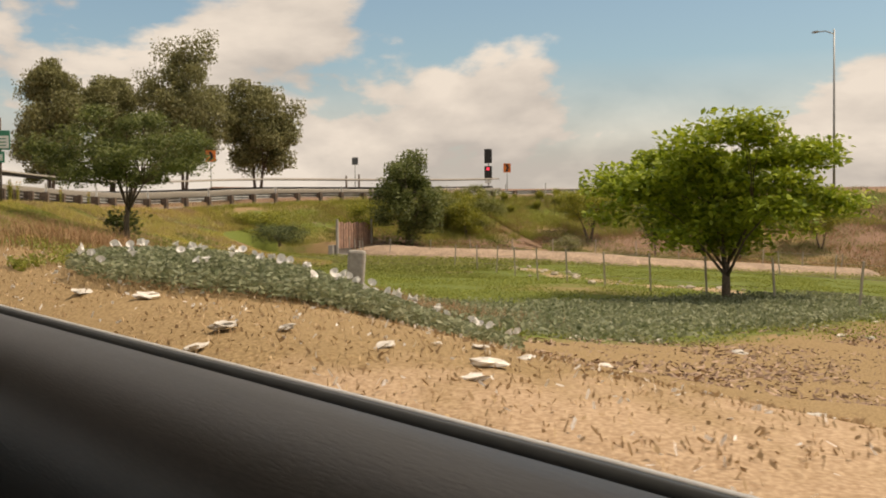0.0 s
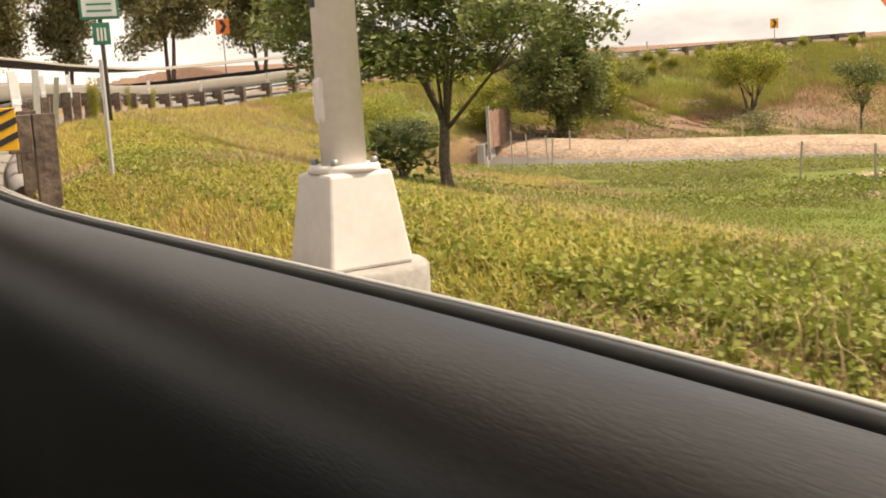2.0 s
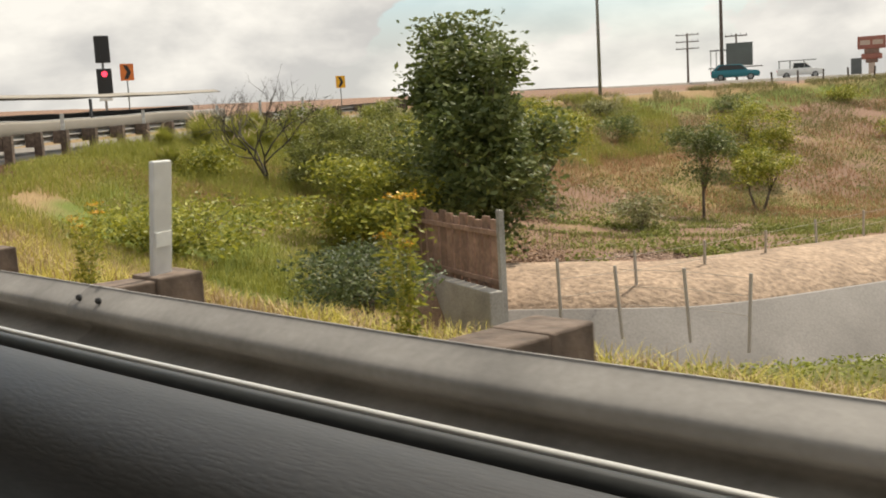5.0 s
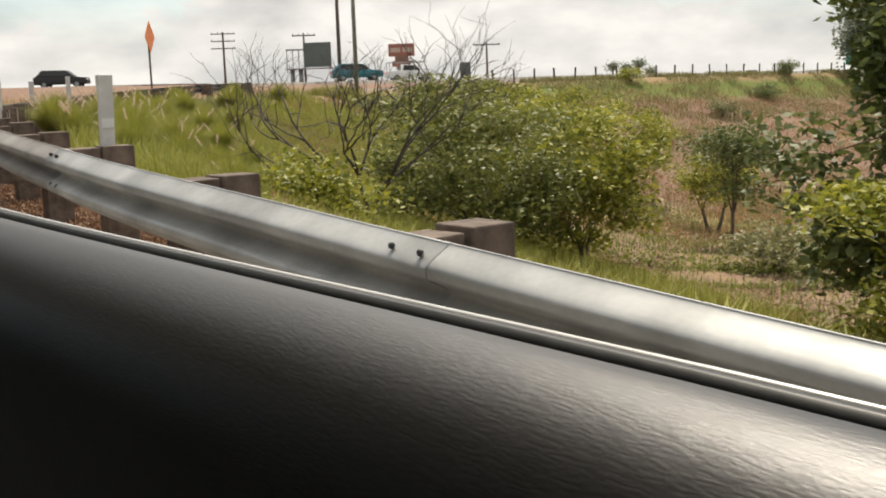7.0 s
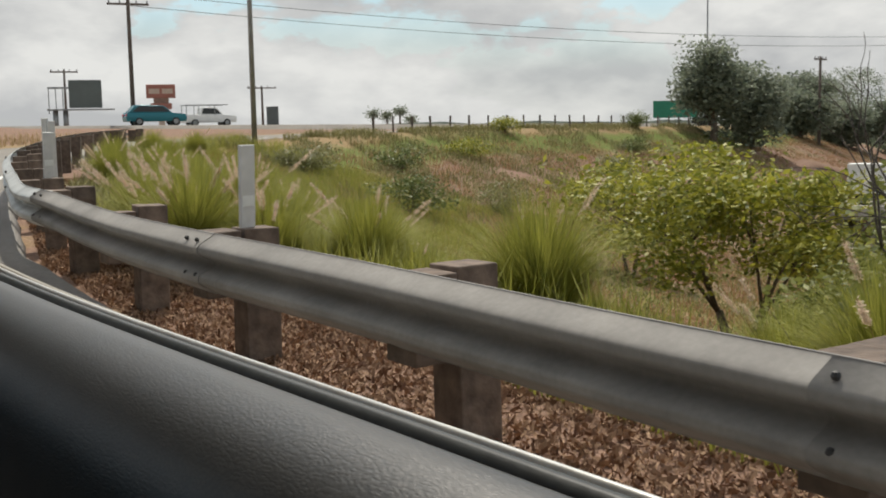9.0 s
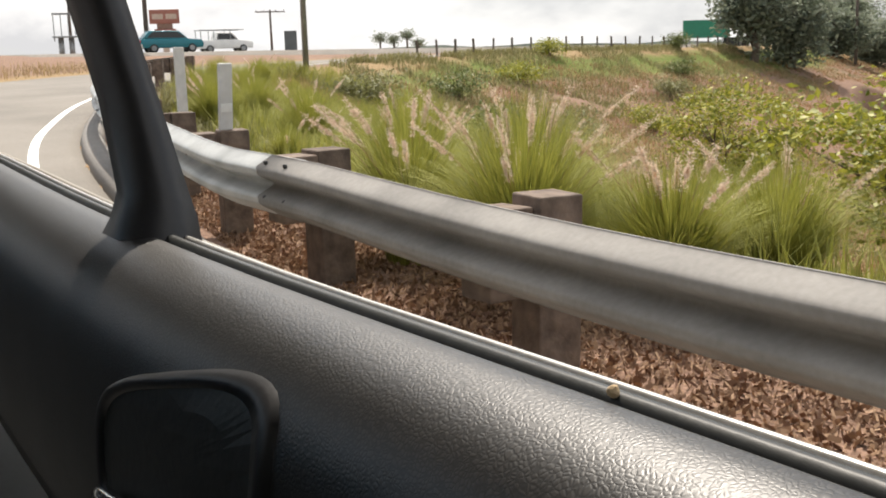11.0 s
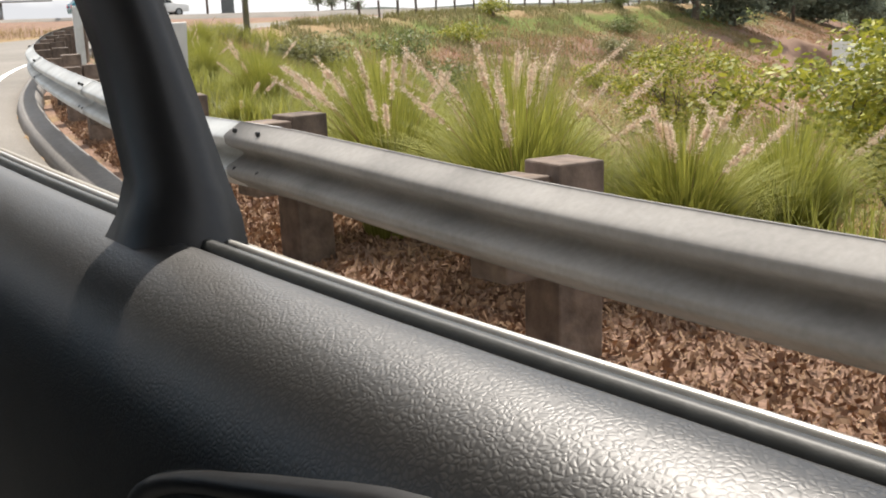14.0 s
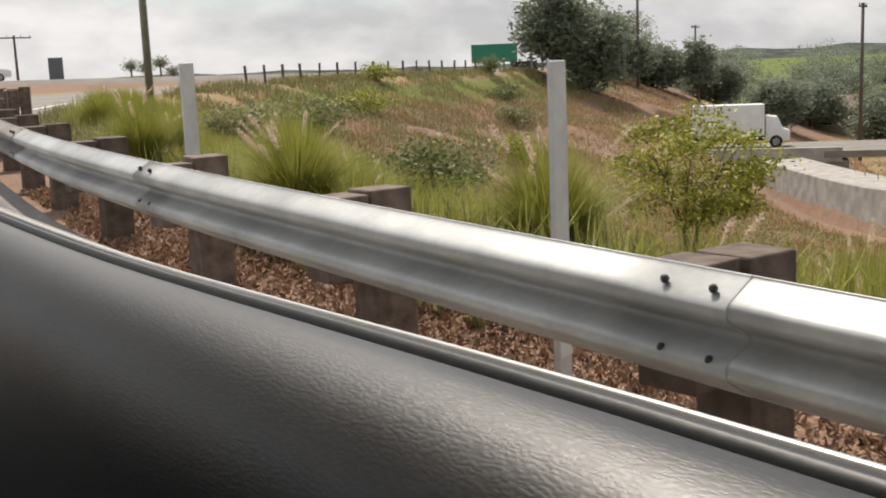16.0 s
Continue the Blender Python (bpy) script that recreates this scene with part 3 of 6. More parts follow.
def build_rail():
    rail = thing("guardrail", "long galvanised steel guardrail on square timber posts", "guardrail")
    first, last = -math.floor(KEY_POST / PITCH) + 5, math.floor((_l[-1] - KEY_POST) / PITCH) + 5
    block = fixed("block", boxed(0.05, 0.26, -0.1, 0.1, 0.36, 0.71, bevel=0.008), M["post_wood"])
    post = fixed("post", boxed(0.265, 0.465, -0.1, 0.1, -0.5, 0.725, bevel=0.008), M["post_wood"])
    bm = bmesh.new()
    bmesh.ops.create_uvsphere(bm, u_segments=8, v_segments=4, radius=0.013)
    bolt = fixed("bolt", bm, M["black"])
    for k in range(first, last + 1):
        s = post_s(k)
        p, r = rail_at(s)
        w = math.degrees(math.atan2(r.y, r.x))
        for name, me in (("block", block), ("post", post)):
            o = part(name, me, None, rail)
            o.matrix_world = pose(p.x, p.y, p.z + random.uniform(-0.015, 0.015), random.uniform(-1, 1), random.uniform(-1, 1), w + random.uniform(-3, 3))
        if (k - 5) % 2 == 1 and k < last:
            s2 = post_s(min(k + 2, last))
            j = (k - 6) // 2
            line = [rail_at(q, 0.575) for q in np.linspace(s - 0.28, s2 + (0.0 if k + 2 <= last else 0.0), 11)]
            prof = [(-a - 0.005 * (j % 2), b) for a, b in W_BEAM]
            back = [(u + 0.006, h) for u, h in reversed(prof)]
            v, f = sweep(line, prof + back, True)
            bright = j in (0, 1, 2, -5, -6, -9) or j < -11
            part("beam", mesh_of("beam", v, f, M["galvanised" if bright else "weathered_steel"], True), None, rail, "bright galvanised beam" if bright else "dull grey beam")
            for ds in (-0.22, -0.06):
                for h in (0.70, 0.52):
                    q, rr = rail_at(s + ds, h, -0.045 if h == 0.52 else -0.03)
                    part("bolt", bolt, None, rail).location = q
    return first, last


POSTS = build_rail()


def delineator(s, lean=0.0, h=0.70, out=0.33, high=0.55, wide=0.105, label="white plastic delineator post fixed behind the guardrail"):
    p, r = rail_at(s, h, out)
    t = new("delineator_post")
    t.matrix_world = pose(p.x, p.y, p.z, -lean, 0, math.degrees(math.atan2(r.y, r.x)) + 20)
    tagged(t, label, "delineator", "delineators along the ramp")
    part("blade", boxed(-wide / 2, wide / 2, -0.012, 0.012, 0.0, high, bevel=0.006), M["marker"], t)
    part("reflector", boxed(-wide / 2 + 0.008, wide / 2 - 0.008, -0.017, -0.0125, high * 0.3, high * 0.42), M["sign_white"], t, "faded white reflector")
    return t


for k, lean in ((-14, -6), (-11, 5), (-8, 3), (-5, -4), (-2, -3), (1, -5), (4, -2), (7, -5)):
    delineator(post_s(k), lean, high=0.47)
for q, lean in ((93.45, 7), (97.72, 9), (104.5, 5), (109.1, 9)):
    delineator(q, lean, 0.6, high=0.58)
for q, lean in ((97.62, -10), (103.15, -24), (post_s(8.5), 0), (post_s(10.33), 0)):
    delineator(q, lean, -0.3, 0.53, 1.55, label="tall white plastic delineator standing behind the guardrail")


# ---- the car's side beside the camera ----
SILL_S = [56.5, 58.15, 62.7, 64.65, 68.6, 70.65, 74.3, 76.15, 79.8, 81.65, 85.0, 86.65, 90.3, 91.85, 95.6, 97.15, 100.4, 101.3, 105.4, 106.75, 131.7, 133.45, 136.0, 137.45, 139.7, 140.8, 142.7, 143.9, 145.3, 146.8, 148.5, 149.3, 150.5, 152.0, 153.4, 155.1, 156.8, 158.0]
SILL_H = [1.131, 1.101, 1.077, 1.001, 1.081, 1.003, 1.084, 1.02, 1.106, 1.048, 1.118, 1.09, 1.118, 1.09, 1.114, 1.086, 1.135, 1.148, 1.128,
          1.101, 1.122, 1.063, 1.104, 1.075, 1.081, 1.047, 1.067, 1.036, 1.059, 1.025, 1.031, 1.044, 1.038, 1.057, 1.033, 1.079, 1.073, 1.019]
_q = np.arange(50, 166, 0.1)
_w = np.exp(-0.5 * (np.arange(-12, 13) * 0.1 / 0.28) ** 2)
_sill = np.convolve(np.pad(np.interp(_q, SILL_S, SILL_H), 12, "edge"), _w / _w.sum(), "valid")


def door_height(s):
    """Height of the window sill over the road along the drive."""
    return float(np.interp(s, _q, _sill))


def build_car():
    car = thing("car", "dark car seen from inside beside its window", "car")
    ss = np.arange(55.8, 160.2, 0.2)
    line = [at_along(s, 0.0, door_height(s)) for s in ss]
    level = [at_along(s, 0.0, 0.0) for s in ss]

    def strip(name, prof, mat, parent, label, path=line):
        v, f = sweep(path, prof, True)
        return part(name, mesh_of(name, v, f, mat, True), None, parent, label)
    roll = [(0.492, -0.016), (0.488, -0.004), (0.478, 0.0), (0.455, -0.002), (0.428, -0.008), (0.40, -0.021), (0.378, -0.04), (0.36, -0.067), (0.347, -0.1), (0.34, -0.145),
            (0.336, -0.21), (0.331, -0.3), (0.33, -0.42), (0.332, -0.45), (0.585, -0.45), (0.585, -0.04)]
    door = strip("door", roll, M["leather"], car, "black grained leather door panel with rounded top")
    strip("window_seal", [(0.494, -0.03), (0.494, -0.007), (0.499, 0.001), (0.508, 0.001), (0.514, -0.006), (0.516, -0.03)], M["rubber"], door, "black rubber window seal")
    strip("window_trim", [(0.527, -0.03), (0.527, -0.007), (0.529, -0.004), (0.533, -0.004), (0.536, -0.007), (0.536, -0.03)], M["bright_trim"], door, "thin bright metal trim under the glass")
    # roof, far door and floor: unseen from the seat, added to block light
    strip("roof", [(-1.0, 1.72), (-0.7, 1.80), (0.15, 1.80), (0.45, 1.71), (0.45, 1.69), (0.15, 1.775), (-0.7, 1.775), (-1.0, 1.69)], M["headliner"], car, "grey fabric roof lining added to shade the cabin", level)
    strip("far_door", [(-1.0, 0.5), (-1.0, 1.2), (-0.95, 1.22), (-0.9, 1.17), (-0.88, 0.5)], M["cabin_trim"], car, "dark cloth far door added to block light", level)
    strip("floor", [(-1.0, 0.47), (0.55, 0.47), (0.55, 0.5), (-1.0, 0.5)], M["rubber"], car, "black rubber floor added to close the cabin", level)
    strip("door_skin", [(0.588, -0.47), (0.62, -0.45), (0.64, -0.3), (0.63, -0.1), (0.6, -0.035), (0.588, -0.035)], M["silver_paint"], car, "pale silver outer door skin")
    strip("roof_skin", [(-1.0, 1.73), (-0.7, 1.805), (0.15, 1.805), (0.455, 1.715), (0.455, 1.685), (0.465, 1.685), (0.465, 1.72), (0.15, 1.812), (-0.7, 1.812), (-1.02, 1.73)], M["silver_paint"], car, "pale silver outer roof", level)
    strip("far_skin", [(-1.01, 0.5), (-1.05, 0.55), (-1.06, 0.95), (-1.02, 1.2), (-1.01, 1.2)], M["silver_paint"], car, "pale silver skin of the far door", level)
    # the window's front post, where the car waits: a leaning black pillar with a soft foot on the door's crest
    def post_row(h, s_near, wide, u_in, u_out):
        pts = []
        for ds, u in ((0.0, u_out), (-0.012, (u_in + u_out) / 2), (0.0, u_in + 0.02), (0.03, u_in), (wide - 0.03, u_in), (wide, u_in + 0.03), (wide, u_out)):
            q, r = at_along(s_near + ds, u, door_height(s_near) + h)
            pts.append(q)
        return pts
    rows = [post_row(*q) for q in ((-0.06, 150.57, 0.17, 0.42, 0.56), (-0.01, 150.58, 0.16, 0.435, 0.555), (0.02, 150.59, 0.14, 0.45, 0.555), (0.06, 150.61, 0.125, 0.465, 0.55),
                                   (0.2, 150.66, 0.12, 0.46, 0.53), (0.4, 150.73, 0.12, 0.43, 0.50), (0.6, 150.8, 0.12, 0.39, 0.46))]
    n = len(rows[0])
    f = [(i * n + k, i * n + (k + 1) % n, (i + 1) * n + (k + 1) % n, (i + 1) * n + k) for i in range(len(rows) - 1) for k in range(n)]
    part("window_post", mesh_of("window_post", [q for r in rows for q in r], f, M["dark_plastic"], True), None, car, "leaning black window post")
    # the opening lever sits where the car waits
    s0 = 149.0 + 1.62

    def spot(s, u, h):
        p, r = at_along(s, u, h)
        return p
    h0 = door_height(s0)
    grip = s0 - 0.47

    def skin(h):
        """How far out the panel's face lies at height h against the sill."""
        return float(np.interp(-h, [0.021, 0.04, 0.067, 0.1, 0.145, 0.21, 0.3, 0.42], [0.40, 0.378, 0.36, 0.347, 0.34, 0.336, 0.331, 0.33]))

    def ring(n, a, b, off, p=3.4):
        out = []
        for k in range(n):
            w = 2 * math.pi * k / n
            c, q = math.cos(w), math.sin(w)
            x, z = a * math.copysign(abs(c) ** (2 / p), c), b * math.copysign(abs(q) ** (2 / p), q)
            h = -0.187 - 0.25 * x + z
            out.append(spot(grip + x, skin(h) + off, h0 + h))
        return out
    n = 40
    v = ring(n, 0.272, 0.104, 0.01) + ring(n, 0.266, 0.101, -0.007) + ring(n, 0.255, 0.096, -0.01) + ring(n, 0.236, 0.085, -0.008) + ring(n, 0.224, 0.078, 0.02)
    f = [(i * n + k, i * n + (k + 1) % n, (i + 1) * n + (k + 1) % n, (i + 1) * n + k) for i in range(4) for k in range(n)]
    bezel = part("lever_surround", mesh_of("lever_surround", v, f, M["dark_plastic"], True), None, door, "black moulded surround of the door lever")
    v = [q for k in (1.0, 0.7, 0.4, 0.12) for q in ring(n, 0.234 * k, 0.084 * k, -0.004)]
    f = [(i * n + k, i * n + (k + 1) % n, (i + 1) * n + (k + 1) % n, (i + 1) * n + k) for i in range(3) for k in range(n)] + [tuple(3 * n + k for k in range(n))]
    part("recess", mesh_of("recess", v, f, M["rubber"]), None, bezel, "black recess behind the lever")
    arc = [spot(grip + x, 0.322 - 0.014 * (1 - (x / 0.25) ** 2), h0 - 0.238 - 0.26 * x - 0.012 * (1 - (x / 0.25) ** 2)) for x in np.linspace(-0.23, 0.25, 16)]
    v, f = tube(arc, [0.008] + [0.0135] * 14 + [0.008], 12)
    part("lever", mesh_of("lever", v, f, M["chrome"], True), None, bezel, "curved chrome door lever")
    arc = [spot(grip - 0.228, 0.32, h0 - 0.177 - 0.024 * k) for k in range(4)]
    v, f = tube(arc, [0.008, 0.011, 0.009, 0.005], 10)
    part("lever_end", mesh_of("lever_end", v, f, M["chrome"], True), None, bezel, "chrome lever end")
    bm = bmesh.new()
    bmesh.ops.create_icosphere(bm, subdivisions=2, radius=0.0055)
    for q in bm.verts:
        q.co *= 1 + 0.3 * noise.noise(q.co * 260)
    c = part("crumb", bm, M["straw_chip"], None)
    c.location = spot(149.0 + 0.58, 0.497, h0 + 0.004)
    tagged(c, "pale crumb lying on the window seal", "crumb")
    return car


M["silver_paint"] = material("silver_paint", (0.25, 0.225, 0.185), 0.6, 0.0, grain=0.03, stain=0.06)
M["cabin_trim"] = material("cabin_trim", (0.05, 0.048, 0.046), 0.9, grain=0.15, scale=50)
M["headliner"] = material("headliner", (0.16, 0.155, 0.15), 0.95, grain=0.2, scale=60)
build_car()


# ---- plants ----
RNG = np.random.default_rng(7)


def leaves_mesh(name, centres, size, mat, rng, droop=0.0, aspect=0.5, level=0.0):
    """Small diamond leaves, one at each centre; level turns their faces to the sky."""
    n = len(centres)
    d = rng.normal(size=(n, 3))
    d[:, 2] = d[:, 2] * 0.45 - droop
    d /= np.linalg.norm(d, axis=1)[:, None]
    turn = rng.normal(size=(n, 3))
    turn[:, 2] += level
    e = np.cross(d, turn)
    e /= np.linalg.norm(e, axis=1)[:, None] + 1e-9
    L = size * rng.uniform(0.6, 1.3, n)[:, None]
    c = np.asarray(centres)
    v = np.stack([c - d * L * 0.5, c + e * L * aspect * 0.5, c + d * L * 0.5, c - e * L * aspect * 0.5], 1).reshape(-1, 3)
    return quads(name, v, mat)


def quads(name, v, mat, per=4):
    n = len(v) // per
    me = bpy.data.meshes.new(name)
    me.vertices.add(len(v))
    me.vertices.foreach_set("co", np.ascontiguousarray(v, np.float32).ravel())
    me.loops.add(len(v))
    me.loops.foreach_set("vertex_index", np.arange(len(v)))
    me.polygons.add(n)
    me.polygons.foreach_set("loop_start", np.arange(0, len(v), per))
    me.polygons.foreach_set("loop_total", np.full(n, per))
    me.update()
    me.materials.append(mat)
    return me


def tree(name, label, category, x, y, height, spread, clear, leaf, count, size, seed, trunk=0.12, stems=1, flat=0.75, gaps=0.35, bark="bark", clump=0.42, droop=0.2, group="", lean=0.0, pad=0.5, level=1.2, lobes=9.0):
    """A tapered trunk with limbs, and a crown of clumps of small leaves. clear: height of the crown's underside."""
    rng = np.random.default_rng(seed)
    z = gz(x, y) - 0.05
    t = new(name)
    t.location = (x, y, z)
    tagged(t, label, category, group)
    mid, half = (clear + height) / 2, (height - clear) / 2
    n = max(14, int(spread * lobes))
    cl = []
    while len(cl) < n:
        q = rng.uniform(-1, 1, 3)
        r = np.linalg.norm(q)
        if r > 1 or r < 0.3:
            continue
        k = 1 + 0.45 * noise.noise(Vector((q[0] * 1.7 + seed, q[1] * 1.7, q[2] * 1.7)))
        q = q * k
        if q[2] < -flat:
            continue
        cl.append((q[0] * spread / 2 * 0.86, q[1] * spread / 2 * 0.86, mid + q[2] * half * 0.88))
    cl = np.array(cl)
    verts, faces = [], []

    def limb(points, radii, sides):
        v, f = tube(points, radii, sides)
        o = len(verts)
        verts.extend(v)
        faces.extend([tuple(i + o for i in g) for g in f])
    forks, mids = [], []
    for k in range(stems):
        w = 2 * math.pi * k / max(stems, 1) + rng.uniform(0, 1)
        off = 0.0 if stems == 1 else trunk * 1.2
        top = Vector((math.cos(w) * (off + (0.0 if stems == 1 else clear * 0.35)) + lean, math.sin(w) * (off + (0.0 if stems == 1 else clear * 0.35)), max(clear * 0.95, height * 0.22)))
        b = Vector((math.cos(w) * off, math.sin(w) * off, -0.1))
        m = b.lerp(top, 0.5) + Vector(rng.normal(0, 0.06, 3)) * trunk * 4
        limb([b, b.lerp(m, 0.4), m, top], [trunk * 1.35, trunk * 1.05, trunk * 0.95, trunk * 0.8], 10)
        forks.append(top)
    for i in range(min(len(cl), 34)):
        c = Vector(cl[i])
        f0 = min(forks, key=lambda p: (p - c).length)
        if i < 9:
            f0 = f0 - Vector((0, 0, rng.uniform(0, 0.4) * f0.z)) if stems == 1 else f0
        else:
            f0 = mids[min(range(len(mids)), key=lambda j: (mids[j] - c).length)] + Vector((0, 0, 0.05))
        a = f0.lerp(c, 0.4) + Vector((0, 0, 0.12 * (c - f0).length)) + Vector(rng.normal(0, 0.05, 3))
        if i < 9:
            mids.append(a)
        r0 = trunk * (0.42 if i < 9 else 0.2)
        limb([f0 - Vector((0, 0, 0.05)), a, c], [r0, r0 * 0.6, r0 * 0.15], 6)
    part("trunk", mesh_of("trunk", verts, faces, M[bark], True), None, t, "forked trunk and limbs")
    per = count // len(cl)
    pts = []
    for c in cl:
        k = int(per * rng.uniform(1 - gaps, 1 + gaps))
        s = clump * rng.uniform(0.7, 1.25)
        q = np.clip(rng.normal(size=(k, 3)), -1.7, 1.7) * (s, s, s * pad)
        pts.append(c + q)
    part("crown", leaves_mesh("crown", np.vstack(pts), size, M[leaf], rng, droop, 0.5, level), None, t, "crown of small leaves in clumps")
    return t


tree("tree", "small broad tree with bright green leaves beside the ditch", "tree", 55.56, 11.24, 4.85, 7.4, 1.0, "leaf_bright", 30000, 0.19, 11, 0.11, 1, 0.85, 0.5, clump=0.4, pad=0.46, level=2.2, lobes=7.5)
tree("tree", "small spreading tree with dark green leaves on the lawn", "tree", 44.27, -6.38, 4.4, 7.0, 1.3, "leaf_mid", 24000, 0.13, 23, 0.1, 1, 0.5, 0.5, clump=0.36, pad=0.4, level=1.8, lobes=9.5)
tree("tree", "dense dark green tree beside the drain gate", "tree", 15.5, 2.9, 5.9, 4.7, 0.1, "leaf_mid", 21000, 0.19, 5, 0.12, 4, 1.0, 0.6, clump=0.34, pad=0.95, lobes=11.0)
tree("tree", "low tree with yellowish green leaves on brown earth", "tree", 7.46, 15.22, 4.0, 5.2, 0.95, "leaf_yellow", 15000, 0.13, 31, 0.09, 3, 0.7, 0.5, clump=0.42)
tree("tree", "small thin tree with yellow green leaves on the slope", "tree", 8.2, 31.0, 4.0, 4.4, 0.7, "leaf_yellow", 11000, 0.13, 44, 0.07, 2, 0.8, 0.5, clump=0.36)
tree("tree", "thin young tree on the brown slope", "tree", 12.5, 18.7, 4.0, 2.6, 1.2, "leaf_mid", 4500, 0.13, 47, 0.06, 1, 0.8, 0.6, clump=0.34)
tree("tree", "small thin tree among slope weeds", "tree", 11.9, 24.2, 3.0, 3.0, 0.9, "leaf_yellow", 4500, 0.13, 53, 0.06, 2, 0.7, 0.6, clump=0.34)
for k, (x, y, h, w, leaf) in enumerate(((-8.0, -27.0, 12.5, 6.0, "leaf_grey"), (-11.4, -23.0, 11.8, 5.6, "leaf_grey"), (-9.0, -16.3, 15.3, 8.8, "leaf_grey"), (-12.2, -10.6, 10.6, 7.4, "leaf_grey"), (-16.0, -30.0, 9.0, 5.0, "leaf_grey"))):
    tree("eucalyptus", "tall eucalyptus with drooping grey green crown beyond the ramp", "tree", x, y, h, w, 1.2, leaf, 38000, 0.25, 70 + k, 0.14, 2, 0.97, 0.6, clump=0.5, droop=0.9, pad=0.9, level=0.6, lobes=12.0, group="eucalyptus row")


def shrub(label, x, y, height, spread, leaf, count, size, seed, name="shrub", group="", clump=0.3):
    return tree(name, label, "shrub", x, y, height, spread, 0.12, leaf, count, size, seed, 0.03, 4, 0.9, 0.4, clump=clump, group=group)


shrub("leafy green shrub under the bare tree", 8.3, 4.9, 3.0, 4.0, "leaf_olive", 13000, 0.11, 81)
shrub("leafy green shrub under the bare tree", 9.9, 6.6, 2.9, 3.2, "leaf_yellow", 9000, 0.12, 82)
shrub("leafy green shrub under the bare tree", 7.9, 7.6, 3.2, 3.6, "leaf_olive", 9500, 0.11, 90)
shrub("leafy shrub with yellow green shoots on the bank", 7.0, 1.0, 0.9, 1.9, "leaf_yellow", 4200, 0.1, 83)
shrub("leafy shrub with yellow green shoots on the bank", 14.6, 0.0, 2.7, 3.4, "leaf_yellow", 9500, 0.12, 84)
shrub("small dark shrub beside the lawn tree", 42.9, -7.0, 0.95, 0.95, "leaf_mid", 420, 0.2, 85)
shrub("low yellow weeds below the guardrail", 16.0, -6.0, 0.9, 4.5, "leaf_yellow", 6000, 0.1, 87)
shrub("low dark shrub below the guardrail", 19.5, -4.5, 1.2, 3.0, "leaf_dark", 5000, 0.1, 88)
for k, (x, y, h, w) in enumerate(((1.2, 30, 1.6, 2.6), (4.5, 38, 1.3, 2.4), (9, 47, 1.2, 2.2), (0.5, 43, 1.3, 2.8), (12, 58, 1.2, 2.4), (6, 62, 1.0, 2.2), (15, 69, 1.2, 2.6), (-2.5, 34, 1.1, 2.2), (3.5, 52, 1.0, 2.2), (17, 79, 1.2, 2.2), (13.5, 13, 1.2, 2.2))):
    shrub("low scrub on the dry slope", x, y, h, w, ("leaf_mid", "leaf_grey", "leaf_yellow")[k % 3], 1900, 0.13, 100 + k, group="slope scrub")


def tall_weed(s, u, height, seed):
    """A branching roadside weed with small leaves and a flat yellow head."""
    rng = np.random.default_rng(seed)
    p, r = at_along(s, u)
    t = new("tall_weed")
    t.location = (p.x, p.y, gz(p.x, p.y))
    tagged(t, "tall leafy weed with yellow flower heads behind the guardrail", "weed", "tall weeds")
    verts, faces, leaf = [], [], []
    for k in range(4):
        w, e = rng.uniform(0, 2 * math.pi), rng.uniform(0.02, 0.12)
        h = height * rng.uniform(0.75, 1.0)
        line = [Vector((math.cos(w) * e * q ** 1.5, math.sin(w) * e * q ** 1.5, h * q)) for q in np.linspace(0, 1, 6)]
        v, f = tube(line, [0.0035, 0.0035, 0.003, 0.003, 0.002, 0.002], 5)
        o = len(verts)
        verts.extend(v)
        faces.extend([tuple(i + o for i in g) for g in f])
        at = rng.uniform(0.1, 1.0, 320)
        c = np.array([line[0].lerp(line[5], a) for a in at]) + rng.normal(size=(320, 3)) * (0.035, 0.035, 0.02)
        leaf.append(c)
        head = np.array(line[5]) + rng.normal(size=(50, 3)) * (0.022, 0.022, 0.008)
        part("flower_head", leaves_mesh("flower_head", head, 0.014, M["sign_yellow"], rng, 0.0, 0.7), None, t, "flat yellow flower head")
    part("stalk", mesh_of("stalk", verts, faces, M["grass_yellow"], True), None, t)
    part("foliage", leaves_mesh("foliage", np.vstack(leaf), 0.04, M["leaf_yellow"], rng, 0.2, 0.3), None, t, "narrow yellow green leaves")


for k, (q, u, h) in enumerate(((106.62, 3.0, 1.05), (106.5, 3.05, 0.85), (107.6, 3.0, 1.0), (106.55, 3.1, 1.0), (113.5, 3.1, 1.0), (117.0, 3.1, 0.9))):
    tall_weed(q, u, h, 600 + k)


